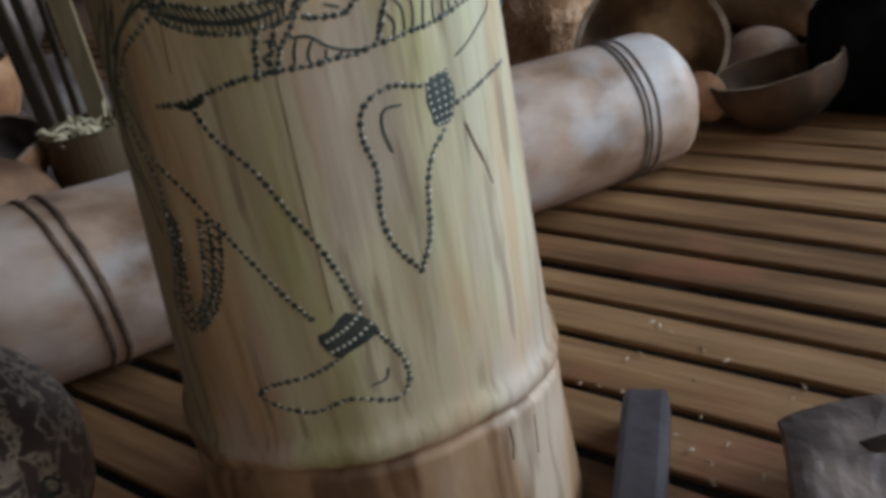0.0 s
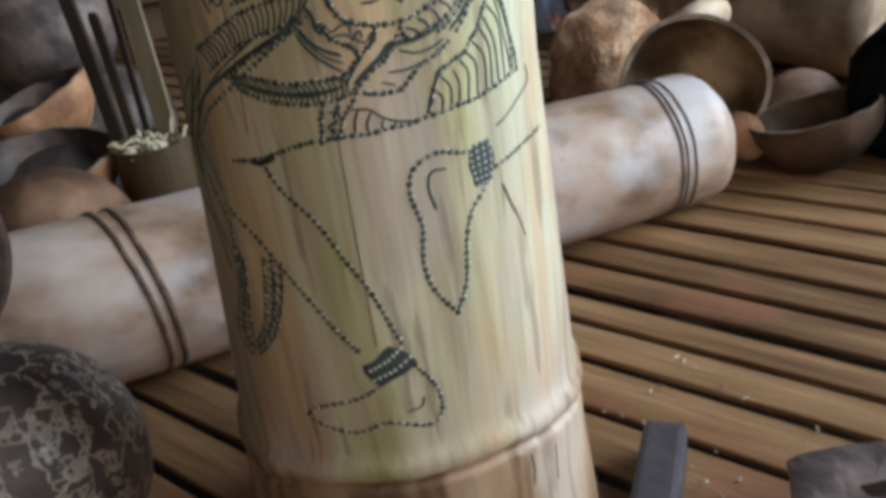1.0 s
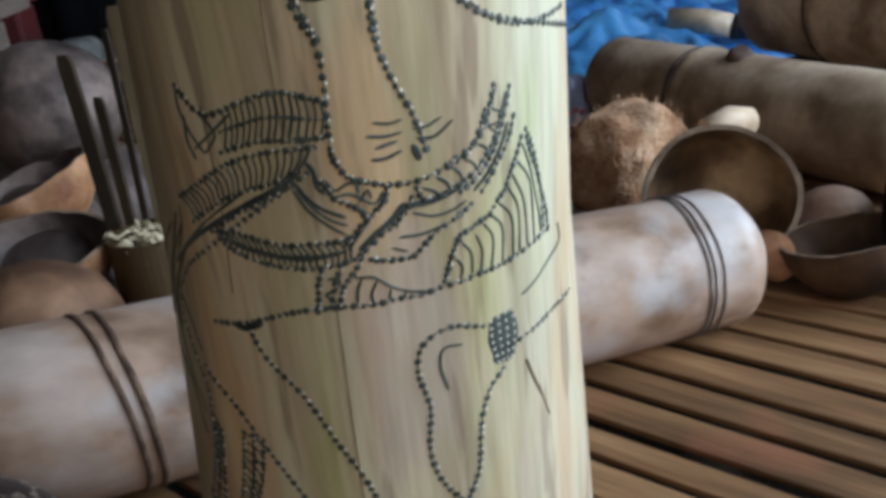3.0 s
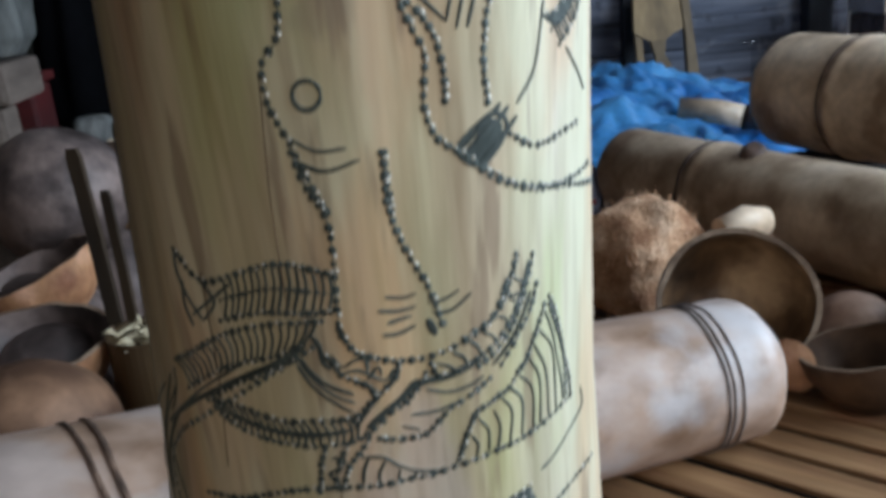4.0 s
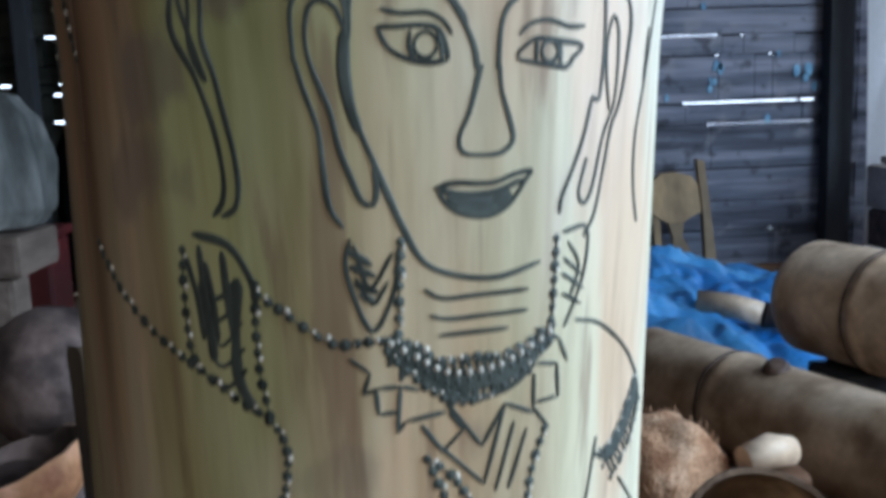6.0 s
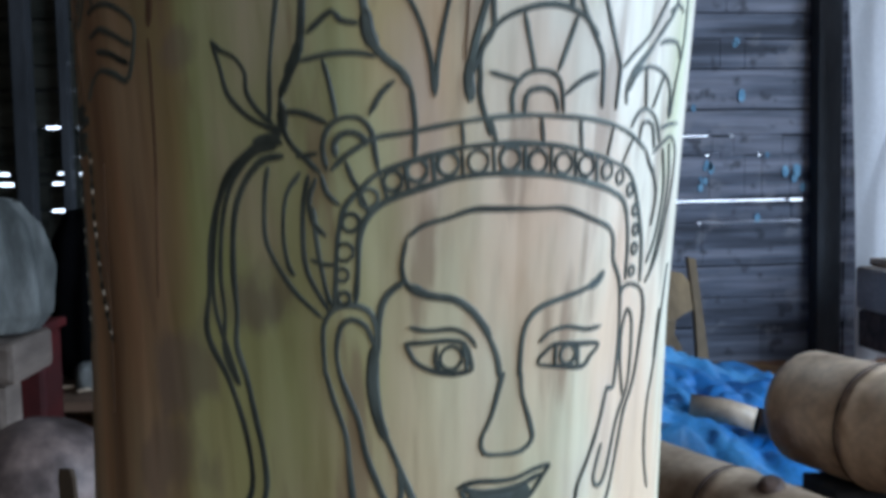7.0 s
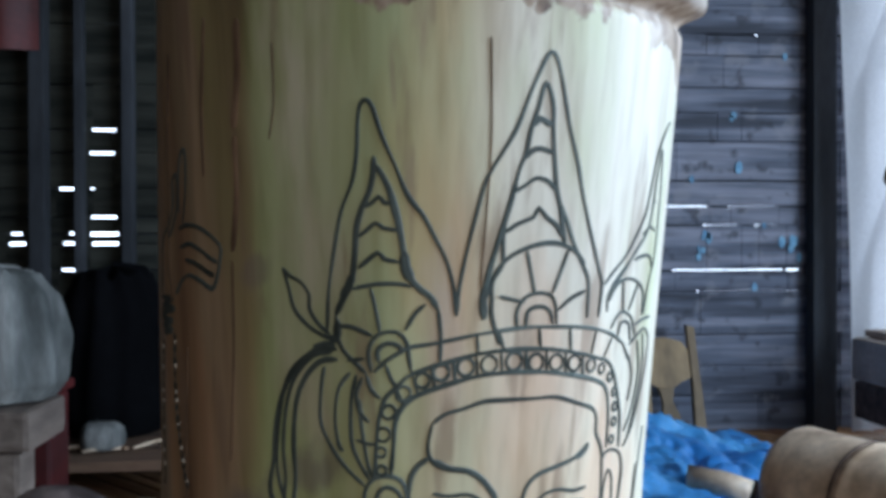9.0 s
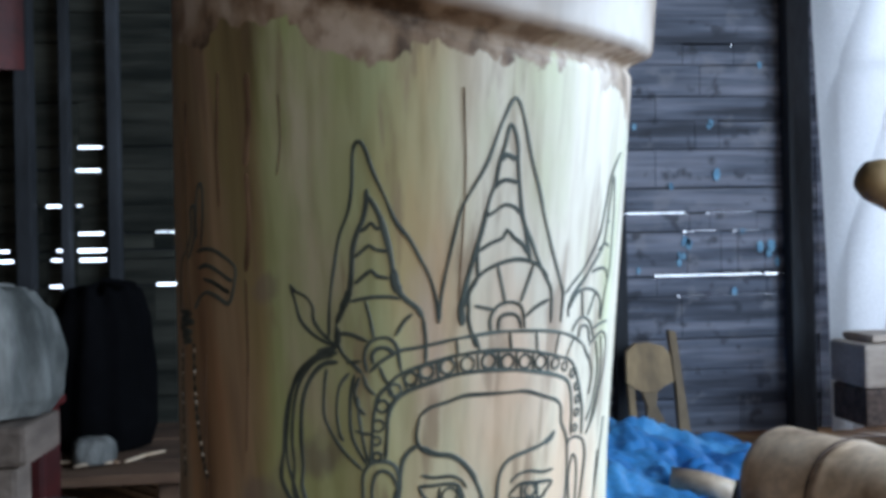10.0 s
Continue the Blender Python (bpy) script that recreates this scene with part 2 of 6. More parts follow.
M_PAINT = mat("blue_paint", (0.10, 0.26, 0.42), (0.22, 0.45, 0.62), 0.6, 40)
M_POST = mat("dark_post", (0.018, 0.020, 0.024), (0.045, 0.048, 0.055), 0.85, 9, (1, 1, 0.3), 60, 0.4)
M_NUT = mat("coconut_brown", (0.045, 0.022, 0.013), (0.24, 0.13, 0.075), 0.6, 14, (1, 1, 1), 60, 0.3, c=(0.11, 0.057, 0.034), spec=0.25)
M_NUT_GREY = mat("coconut_grey", (0.04, 0.028, 0.024), (0.23, 0.165, 0.142), 0.55, 15, (1, 1, 1), 60, 0.35, c=(0.10, 0.073, 0.066), spec=0.35, ramp=(0.33, 0.62), detail=8.0)
M_NUT_ORANGE = mat("coconut_husky", (0.27, 0.105, 0.05), (0.70, 0.38, 0.235), 0.65, 16, (1, 1, 1), 110, 0.5, c=(0.44, 0.215, 0.10))
M_NUT_DARK = mat("coconut_dark", (0.022, 0.012, 0.007), (0.12, 0.065, 0.036), 0.6, 14, (1, 1, 1), 60, 0.3, c=(0.055, 0.029, 0.016), spec=0.25)
M_RIM = mat("cut_rim", (0.14, 0.085, 0.05), (0.36, 0.25, 0.17), 0.7, 30, (1, 1, 1), 120, 0.3)
M_NUT_TAN = mat("coconut_tan", (0.28, 0.155, 0.10), (0.60, 0.40, 0.30), 0.6, 15, (1, 1, 1), 80, 0.35, c=(0.37, 0.225, 0.155), detail=7.0)
M_NUT_IN = mat("shell_inside", (0.045, 0.024, 0.012), (0.62, 0.41, 0.23), 0.5, 13, (1, 1, 1), 70, 0.4, c=(0.21, 0.118, 0.058), detail=7.0)
M_FIBRE = mat("husk_fibre", (0.36, 0.17, 0.085), (0.78, 0.50, 0.32), 0.9, 30, (1, 1, 1), 220, 1.0, c=(0.58, 0.325, 0.18))
M_TARP = mat("blue_tarp", (0.03, 0.23, 0.68), (0.12, 0.46, 0.90), 0.4, 5, (1, 1, 1), 120, 0.15)
M_CLOTH = mat("white_cloth", (0.72, 0.70, 0.70), (0.86, 0.85, 0.86), 0.9, 3, (1, 1, 1), 200, 0.2)
M_SACK = mat("grey_sack", (0.03, 0.033, 0.03), (0.24, 0.236, 0.22), 0.8, 15, (1, 1, 0.35), 150, 0.4, c=(0.105, 0.107, 0.10), ramp=(0.34, 0.64), detail=7.0)
M_BLACK = mat("black_plastic", (0.0025, 0.0025, 0.003), (0.005, 0.005, 0.006), 0.9, 5, spec=0.04)
# near black, for the form that fills in shadow by the poles
M_SHADE_FORM = mat("dark_pot", (0.004, 0.004, 0.005), (0.014, 0.012, 0.014), 0.7, 9, spec=0.1)
M_PACKET = mat("pale_blue_plastic", (0.42, 0.50, 0.78), (0.62, 0.68, 0.90), 0.35, 20)
M_PINK = mat("pink_print", (0.55, 0.16, 0.24), (0.66, 0.24, 0.32), 0.5, 40)
M_RED = mat("red_plastic", (0.045, 0.004, 0.004), (0.10, 0.008, 0.007), 0.6, 6)
M_WOOD = mat("pale_wood", (0.065, 0.047, 0.037), (0.20, 0.152, 0.12), 0.75, 10, (1, 0.2, 1), 80, 0.4)
M_EARTHY = mat("brown_board", (0.05, 0.028, 0.016), (0.16, 0.092, 0.055), 0.8, 12, (0.3, 1, 1), 80, 0.4, c=(0.13, 0.072, 0.042), detail=7.0)
M_AMBER = mat("amber_bamboo", (0.30, 0.19, 0.06), (0.60, 0.42, 0.18), 0.5, 14, (1, 1, 1), 70, 0.2)
M_TAUPE = mat("taupe_board", (0.44, 0.34, 0.27), (0.66, 0.54, 0.45), 0.7, 9, (0.3, 1, 1), 80, 0.2)
M_OCHRE = mat("ochre_wood", (0.17, 0.105, 0.042), (0.36, 0.235, 0.105), 0.6, 9, (1, 1, 0.3), 70, 0.2)
M_IRON = mat("worn_iron", (0.03, 0.020, 0.018), (0.27, 0.20, 0.175), 0.5, 26, (1, 0.5, 1), 90, 0.5, c=(0.09, 0.064, 0.058), metal=0.2, detail=8.0)
M_SHAFT = mat("dark_shaft", (0.03, 0.024, 0.028), (0.085, 0.070, 0.078), 0.65, 12, (1, 1, 0.2), 80, 0.3)
M_CUP = mat("green_bamboo", (0.04, 0.023, 0.010), (0.13, 0.08, 0.036), 0.45, 8, (1, 1, 0.2), 80, 0.15)
M_STRIP_PALE = mat("pale_strip", (0.12, 0.08, 0.04), (0.36, 0.27, 0.15), 0.6, 12, (1, 1, 0.15), 90, 0.2)
M_STRIP = mat("bamboo_strip", (0.012, 0.007, 0.004), (0.07, 0.042, 0.02), 0.6, 12, (1, 1, 0.15), 90, 0.2)
M_SHAVING = mat("pale_shaving", (0.42, 0.32, 0.18), (0.66, 0.56, 0.38), 0.7, 30, (1, 1, 1), 90, 0.2, island=True)


def stain_and_sheen(m, colour, scale, lo, hi, most):
    """Lays irregular patches of a second tone over a surface."""
    n, l = m.node_tree.nodes, m.node_tree.links
    bsdf = n["Principled BSDF"]
    old = bsdf.inputs["Base Color"].links[0].from_socket
    tex, noi, r, k = n.new("ShaderNodeTexCoord"), n.new("ShaderNodeTexNoise"), n.new("ShaderNodeMapRange"), n.new("ShaderNodeMix")
    noi.inputs["Scale"].default_value, noi.inputs["Detail"].default_value = scale, 6.0
    l.new(tex.outputs["Object"], noi.inputs["Vector"])
    for key, v in (("From Min", lo), ("From Max", hi), ("To Min", 0.0), ("To Max", most)):
        r.inputs[key].default_value = v
    l.new(noi.outputs[0], r.inputs["Value"])
    k.data_type = "RGBA"
    l.new(r.outputs[0], k.inputs["Factor"])
    l.new(old, k.inputs[6])
    k.inputs[7].default_value = (*colour, 1)
    l.new(k.outputs[2], bsdf.inputs["Base Color"])


# first call paints a pale sheen into the pole; the rest are stains
stain_and_sheen(M_POLE, (0.62, 0.60, 0.61), 12.0, 0.54, 0.68, 0.6)
stain_and_sheen(M_POLE, (0.20, 0.125, 0.085), 22.0, 0.56, 0.70, 0.6)
stain_and_sheen(M_SLAT, (0.30, 0.11, 0.06), 9.0, 0.54, 0.66, 0.5)
stain_and_sheen(M_PLANK, (0.26, 0.25, 0.27), 13.0, 0.58, 0.68, 0.5)
stain_and_sheen(M_PLANK, (0.025, 0.026, 0.034), 17.0, 0.58, 0.66, 0.7)


def glow(name, colour, strength):
    m = bpy.data.materials.new(name)
    m.use_nodes = True
    b = m.node_tree.nodes["Principled BSDF"]
    b.inputs["Emission Color"].default_value, b.inputs["Emission Strength"].default_value = (*colour, 1), strength
    b.inputs["Base Color"].default_value = (*colour, 1)
    return m


def scraped_nut():
    m = mat("scraped_coconut", (0.075, 0.052, 0.048), (0.24, 0.175, 0.16), 0.42, 11, (1, 1, 1), 70, 0.35, c=(0.13, 0.095, 0.09), spec=0.35)
    n, l = m.node_tree.nodes, m.node_tree.links
    bsdf = n["Principled BSDF"]
    old = bsdf.inputs["Base Color"].links[0].from_socket
    tex, mp, vor, warp = n.new("ShaderNodeTexCoord"), n.new("ShaderNodeMapping"), n.new("ShaderNodeTexVoronoi"), n.new("ShaderNodeTexNoise")
    mp.inputs["Scale"].default_value = (1.0, 1.0, 0.3)
    warp.inputs["Scale"].default_value = 14
    vor.feature = "DISTANCE_TO_EDGE"
    vor.inputs["Scale"].default_value = 48
    l.new(tex.outputs["Object"], mp.inputs["Vector"])
    mixv = n.new("ShaderNodeMix")
    mixv.data_type, mixv.inputs["Factor"].default_value = "VECTOR", 0.03
    l.new(mp.outputs[0], mixv.inputs[4])
    l.new(warp.outputs[1], mixv.inputs[5])
    l.new(mixv.outputs[1], vor.inputs["Vector"])
    r = n.new("ShaderNodeMapRange")
    for key, v in (("From Min", 0.09), ("From Max", 0.02), ("To Min", 0.0), ("To Max", 1.05)):
        r.inputs[key].default_value = v
    l.new(vor.outputs[0], r.inputs["Value"])
    fade = n.new("ShaderNodeMath")
    fade.operation = "MULTIPLY"
    l.new(r.outputs[0], fade.inputs[0])
    l.new(warp.outputs[0], fade.inputs[1])
    k = n.new("ShaderNodeMix")
    k.data_type = "RGBA"
    k.inputs[7].default_value = (0.60, 0.50, 0.40, 1)
    fade.use_clamp = True
    l.new(fade.outputs[0], k.inputs["Factor"])
    l.new(old, k.inputs[6])
    l.new(k.outputs[2], bsdf.inputs["Base Color"])
    return m


M_NUT_SCRAPED = scraped_nut()
cl = M_CLOTH.node_tree
tl, mx = cl.nodes.new("ShaderNodeBsdfTranslucent"), cl.nodes.new("ShaderNodeMixShader")
tl.inputs["Color"].default_value = (0.85, 0.85, 0.88, 1)
mx.inputs["Fac"].default_value = 0.36
cl.links.new(cl.nodes["Principled BSDF"].outputs[0], mx.inputs[1])
cl.links.new(tl.outputs[0], mx.inputs[2])
cl.links.new(mx.outputs[0], cl.nodes["Material Output"].inputs[0])
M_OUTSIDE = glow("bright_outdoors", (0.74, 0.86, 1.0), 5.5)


# ---- mesh helpers ----
def part(name, bm, material, parent=None, label=""):
    me = bpy.data.meshes.new(name)
    bm.normal_update()
    bm.to_mesh(me)
    bm.free()
    for m in material if isinstance(material, (list, tuple)) else (material,):
        me.materials.append(m)
    ob = new(name, me)
    if parent:
        ob.parent = parent
    if label:
        ob["label"] = label
    return ob


def thing(name, label, category, kind="", group="", place=(0, 0, 0)):
    ob = new(name)
    ob.empty_display_size = 0.02
    ob.location = place
    return tagged(ob, label, category, group, kind)


def grid_mesh(fn, nu, nv, close_u=False, flip=False, smooth=True):
    """A bmesh sheet from fn(u, v), u and v from 0 to 1."""
    bm = bmesh.new()
    cols = nu if close_u else nu + 1
    vs = [[bm.verts.new(fn(i / nu, j / nv)) for j in range(nv + 1)] for i in range(cols)]
    for i in range(nu):
        a, b = vs[i], vs[(i + 1) % cols]
        for j in range(nv):
            q = (a[j], b[j], b[j + 1], a[j + 1])
            f = bm.faces.new(q[::-1] if flip else q)
            f.smooth = smooth
    return bm


def box(bm, lo, hi, bevel=0.0, m=None):
    made = bmesh.ops.create_cube(bm, size=1.0)["verts"]
    for v in made:
        v.co = Vector([(lo[i] + hi[i]) / 2 + v.co[i] * (hi[i] - lo[i]) for i in range(3)])
        if m:
            v.co = m @ v.co
    if bevel:
        bmesh.ops.bevel(bm, geom=list({e for v in made for e in v.link_edges}), offset=bevel, segments=2, affect="EDGES", profile=0.6)


def box_bm(lo, hi, bevel=0.0, m=None):
    bm = bmesh.new()
    box(bm, lo, hi, bevel, m)
    return bm


def tube(bm, pts, radius, sides=10, cap=True):
    """A tube along points, radius a number or one for each point."""
    pts = [Vector(p) for p in pts]
    rads = radius if isinstance(radius, (list, tuple)) else [radius] * len(pts)
    rings = []
    for i, p in enumerate(pts):
        d = (pts[min(i + 1, len(pts) - 1)] - pts[max(i - 1, 0)]).normalized()
        s = d.cross(Vector((0.3, 0.2, 1)) if abs(d.z) < 0.9 else Vector((1, 0.1, 0))).normalized()
        u = s.cross(d)
        rings.append([bm.verts.new(p + rads[i] * (math.cos(a) * s + math.sin(a) * u)) for a in [2 * math.pi * k / sides for k in range(sides)]])
    for a, b in zip(rings, rings[1:]):
        for k in range(sides):
            f = bm.faces.new((a[k], a[(k + 1) % sides], b[(k + 1) % sides], b[k]))
            f.smooth = True
    if cap:
        bm.faces.new(rings[0][::-1])
        bm.faces.new(rings[-1])
    return bm


def spline(pts, step):
    """Points along a smooth curve through pts, about step apart."""
    p = [np.array(q, float) for q in pts]
    if len(p) == 2:
        n = max(2, int(np.linalg.norm(p[1] - p[0]) / step) + 1)
        return [p[0] + (p[1] - p[0]) * i / n for i in range(n + 1)]
    closed = np.allclose(p[0], p[-1])
    out = []
    for i in range(len(p) - 1):
        a = p[i - 1] if i else (p[-2] if closed else 2 * p[0] - p[1])
        b, c = p[i], p[i + 1]
        d = p[i + 2] if i + 2 < len(p) else (p[1] if closed else 2 * p[-1] - p[-2])
        n = max(2, int(np.linalg.norm(c - b) / step) + 1)
        for k in range(n):
            t = k / n
            out.append(0.5 * (2 * b + (c - a) * t + (2 * a - 5 * b + 4 * c - d) * t * t + (3 * b - a - 3 * c + d) * t ** 3))
    return out + [p[-1]]


# ---- the room ----
ROOM = (-2.3, 2.3, -2.2, 2.17, 2.4)
ground = part("ground", grid_mesh(lambda u, v: ((u - 0.5) * 60, (v - 0.5) * 60, -0.35), 4, 4), M_DARK)
tagged(ground, "dark bare earth under the raised slatted floor", "ground", kind="structure")
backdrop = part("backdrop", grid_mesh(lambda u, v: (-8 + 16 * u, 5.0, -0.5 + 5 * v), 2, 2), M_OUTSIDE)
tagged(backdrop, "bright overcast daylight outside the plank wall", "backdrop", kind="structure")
ceiling = part("ceiling", box_bm((-2.4, -2.3, 2.4), (2.4, 2.3, 2.46)), M_POST)
tagged(ceiling, "dark wooden ceiling of the workshop", "ceiling", kind="structure")

# back wall: horizontal planks nailed to posts; here and there a gap lets daylight through
wall_north = thing("wall_north", "dark weathered plank wall with bright gaps", "wall", "structure")
rnd = random.Random(4)
# edges of the boards, and for some of them the open stretches (from, to, width)
RIGHT_EDGES = [(-0.20, ()), (-0.02, ()), (0.10, ((0.93, 1.10, 0.0016), (1.11, 1.23, 0.0011))), (0.18, ()), (0.27, ()), (0.39, ((0.93, 1.23, 0.0006),)), (0.449, ((0.86, 1.185, 0.0019), (1.19, 1.232, 0.0025))),
               (0.575, ((0.95, 1.05, 0.0006), (1.10, 1.18, 0.0004))), (0.628, ((0.74, 0.96, 0.0016), (1.02, 1.16, 0.0006))), (0.70, ()), (0.81, ()), (0.89, ((0.98, 1.05, 0.0006),)), (0.96, ()), (1.05, ()), (1.11, ((0.80, 0.95, 0.0006), (1.1, 1.2, 0.0006))), (1.19, ()), (1.30, ()), (1.42, ()), (1.56, ()), (1.70, ()), (1.85, ()), (2.0, ()), (2.2, ()), (2.4, ())]
LEFT_EDGES = [(-0.20, ()), (0.06, ()), (0.16, ()), (0.26, ()), (0.36, ()), (0.46, ((-0.81, -0.775, 0.0056), (-0.53, -0.45, 0.0063))), (0.53, ((-0.945, -0.90, 0.0077), (-0.805, -0.77, 0.0056), (-0.73, -0.66, 0.0084))), (0.556, ((-0.94, -0.91, 0.0056), (-0.79, -0.77, 0.0056), (-0.735, -0.66, 0.0098))),
              (0.60, ((-0.733, -0.665, 0.0063), (-0.53, -0.48, 0.0021))), (0.675, ((-0.88, -0.86, 0.0049), (-0.815, -0.765, 0.0070), (-0.735, -0.72, 0.0056))), (0.77, ((-0.735, -0.668, 0.0070),)), (0.832, ((-0.73, -0.665, 0.0077),)), (0.95, ((-0.72, -0.66, 0.0014),)), (1.11, ((-0.74, -0.63, 0.0028),)), (1.19, ()), (1.30, ()), (1.45, ()), (1.65, ()), (1.9, ()), (2.15, ()), (2.4, ())]


def plank_rows(x0, x1, edges, spread, wood):
    for k, ((za, low), (zb, high)) in enumerate(zip(edges, edges[1:])):
        seams = sorted({x0, x1, *[round(q, 3) for g in high for q in g[:2]]})
        if len(seams) == 2:
            x = x0 + rnd.uniform(0.4, spread)
            while x < x1 - 0.3:
                seams.insert(-1, x)
                x += rnd.uniform(0.7, spread)
        dy = 0.004 * (k % 2) + rnd.uniform(0, 0.003)
        for a, b in zip(seams, seams[1:]):
            cut = max([g[2] for g in high if g[0] - 0.001 <= a and b <= g[1] + 0.001] or [0])
            bm = box_bm((a + 0.0005, 2.17 + dy, za), (b - 0.0005, 2.188 + dy, zb - cut - (0.0 if cut else rnd.uniform(0.001, 0.006))), 0.0015)
            part("plank", bm, wood, wall_north)
            if not cut:
                box_lap = box_bm((a, 2.193, zb - 0.012), (b, 2.205, zb + 0.012))
                part("lath", box_lap, M_POST, wall_north)


plank_rows(-0.30, 1.34, RIGHT_EDGES, 1.3, M_PLANK)
# left boards take the blacker colour that carries the corner's shade
plank_rows(-2.30, -0.30, [(z, tuple((p, q, 0.72 * w) for p, q, w in open_)) for z, open_ in LEFT_EDGES], 1.0, M_PLANK_SHADED)
for px, w, d in ((1.232, 0.068, 0.05), (-0.755, 0.022, 0.04), (-0.635, 0.03, 0.04), (-0.865, 0.04, 0.05), (0.725, 0.038, 0.03)):
    part("post", box_bm((px, 2.165 - d, -0.3), (px + w, 2.163, 2.4), 0.004), M_POST, wall_north)
part("rail", box_bm((-2.3, 2.145, 1.32), (1.34, 2.163, 1.38), 0.003), M_POST, wall_north)
SPOTS = random.Random(12)
for k in range(26):
    px, pz = SPOTS.uniform(0.70, 1.32), SPOTS.uniform(0.30, 1.1)
    if k < 7:
        px, pz = 0.905 + 0.03 * SPOTS.random() + 0.004 * k, 0.50 + 0.075 * SPOTS.random()
    r_ = SPOTS.uniform(0.004, 0.012)
    yy = 2.112 if 1.228 < px < 1.303 else 2.1665
    bm = bmesh.new()
    rim = [bm.verts.new((px + r_ * (1 + 0.4 * SPOTS.random()) * math.cos(q) * 0.8, yy, pz + r_ * (1 + 0.5 * SPOTS.random()) * math.sin(q) * 1.3)) for q in [2 * math.pi * i / 9 for i in range(9)]]
    bm.faces.new(rim[::-1])
    part("paint_spot", bm, M_PAINT, wall_north)

wall_west = part("wall_west", box_bm((-2.4, -2.3, -0.3), (-2.3, 2.3, 2.4)), M_POST)
tagged(wall_west, "dark wooden side wall in deep shade", "wall", kind="structure")
# unseen wall; its opening is made up to suit the back fill lamp
bm = box_bm((-2.4, -2.3, -0.3), (-0.15, -2.2, 2.4))
box(bm, (1.15, -2.3, -0.3), (2.4, -2.2, 2.4))
box(bm, (-0.15, -2.3, 2.05), (1.15, -2.2, 2.4))
wall_south = tagged(part("wall_south", bm, M_POST), "dark wooden wall out of view, with a gap for the fill lamp", "wall", kind="structure")
bm = box_bm((1.98, -2.3, -0.3), (2.06, -1.3, 2.4))
box(bm, (1.98, 0.8, -0.3), (2.06, 2.3, 2.4))
box(bm, (1.98, -1.3, -0.3), (2.06, 0.8, 0.32))
box(bm, (1.98, -1.3, 1.9), (2.06, 0.8, 2.4))
wall_east = tagged(part("wall_east", bm, M_POST), "dark wooden wall with a wide window opening", "wall", kind="structure")

# ---- fallen and standing bamboo ----
def axis_at(z):
    return 0.037 * (z - 0.17), -0.113 * (z - 0.17)


def radius_at(z):
    return float(np.interp(z, (0.0, 0.07, 0.17, 0.27, 0.37, 0.47, 0.57, 0.7), (0.096, 0.0885, 0.0808, 0.073, 0.0698, 0.0682, 0.0702, 0.072)))


def on_trunk(deg, z, off=0.0):
    ax, ay = axis_at(z)
    r, a = radius_at(z) + off, radians(deg)
    return Vector((ax + r * math.sin(a), ay - r * math.cos(a), z))


def relief(a, z):
    high = z - 0.607 + 0.022 * math.cos(a - radians(42))
    turn = (math.degrees(a) + 180) % 360 - 180
    low = z - 0.1065 + 0.013 * min(1.0, max(0.0, (abs(turn) - 20) / 42)) ** 1.5
    off = 0.0030 * math.exp(-((low - 0.0095) / 0.007) ** 2) - 0.0022 * math.exp(-(low / 0.0018) ** 2) + 0.0012 / (1 + math.exp(max(-50.0, min(50.0, (low + 0.002) / 0.0008))))
    off += 0.0058 / (1 + math.exp(max(-50.0, min(50.0, -high / 0.0005)))) - 0.0016 * math.exp(-((high + 0.0025) / 0.0014) ** 2)
    off += 0.0007 * max(0.0, noise.noise((9 * math.sin(a), 9 * math.cos(a), z * 70))) * math.exp(-((low + 0.002) / 0.02) ** 2)
    off += 0.0012 * noise.noise((4 * math.sin(a), 4 * math.cos(a), z * 4)) + 0.00008 * noise.noise((60 * math.sin(a), 60 * math.cos(a), z * 6))
    return off


def trunk_surface(u, v):
    a, z = 2 * math.pi * u, v * 0.66
    return on_trunk(math.degrees(a), z, relief(a, z))


def drawn_at(deg, z, off):
    return on_trunk(deg, z, off + relief(radians(deg), z))


trunk = thing("carved_bamboo_post", "thick upright bamboo post, scraped pale and drawn with black ornamental lines", "bamboo post")
NU, NV = 420, 480
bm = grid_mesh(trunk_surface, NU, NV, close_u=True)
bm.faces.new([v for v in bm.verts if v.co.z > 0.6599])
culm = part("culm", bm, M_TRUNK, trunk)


def ribbon(bm, pts, width):
    """A flat raised line on the post through (degrees, millimetres) points."""
    flat = [(radians(d) * 72, h) for d, h in pts]
    line = spline(flat, 1.6)
    place = lambda q, off: drawn_at(math.degrees(q[0] / 72), q[1] / 1000, off)
    rows = []
    for i, q in enumerate(line):
        d = line[min(i + 1, len(line) - 1)] - line[max(i - 1, 0)]
        d = d / (np.linalg.norm(d) + 1e-9)
        s = np.array((-d[1], d[0])) * width / 2 * (0.82 + 0.3 * noise.noise((q[0] * 0.12, q[1] * 0.12, 3.0)))
        if i in (0, len(line) - 1):
            s = s * 0.5
        rows.append([bm.verts.new(place(q + k * s, o)) for k, o in ((-1, 0.00006), (-0.6, 0.0003), (0.6, 0.0003), (1, 0.00006))])
    for a, b in zip(rows, rows[1:]):
        for k in range(3):
            bm.faces.new((a[k], a[k + 1], b[k + 1], b[k]))
    return bm


def ink(pts, width=1.2):
    return part("line", ribbon(bmesh.new(), pts, width), M_INK, culm)


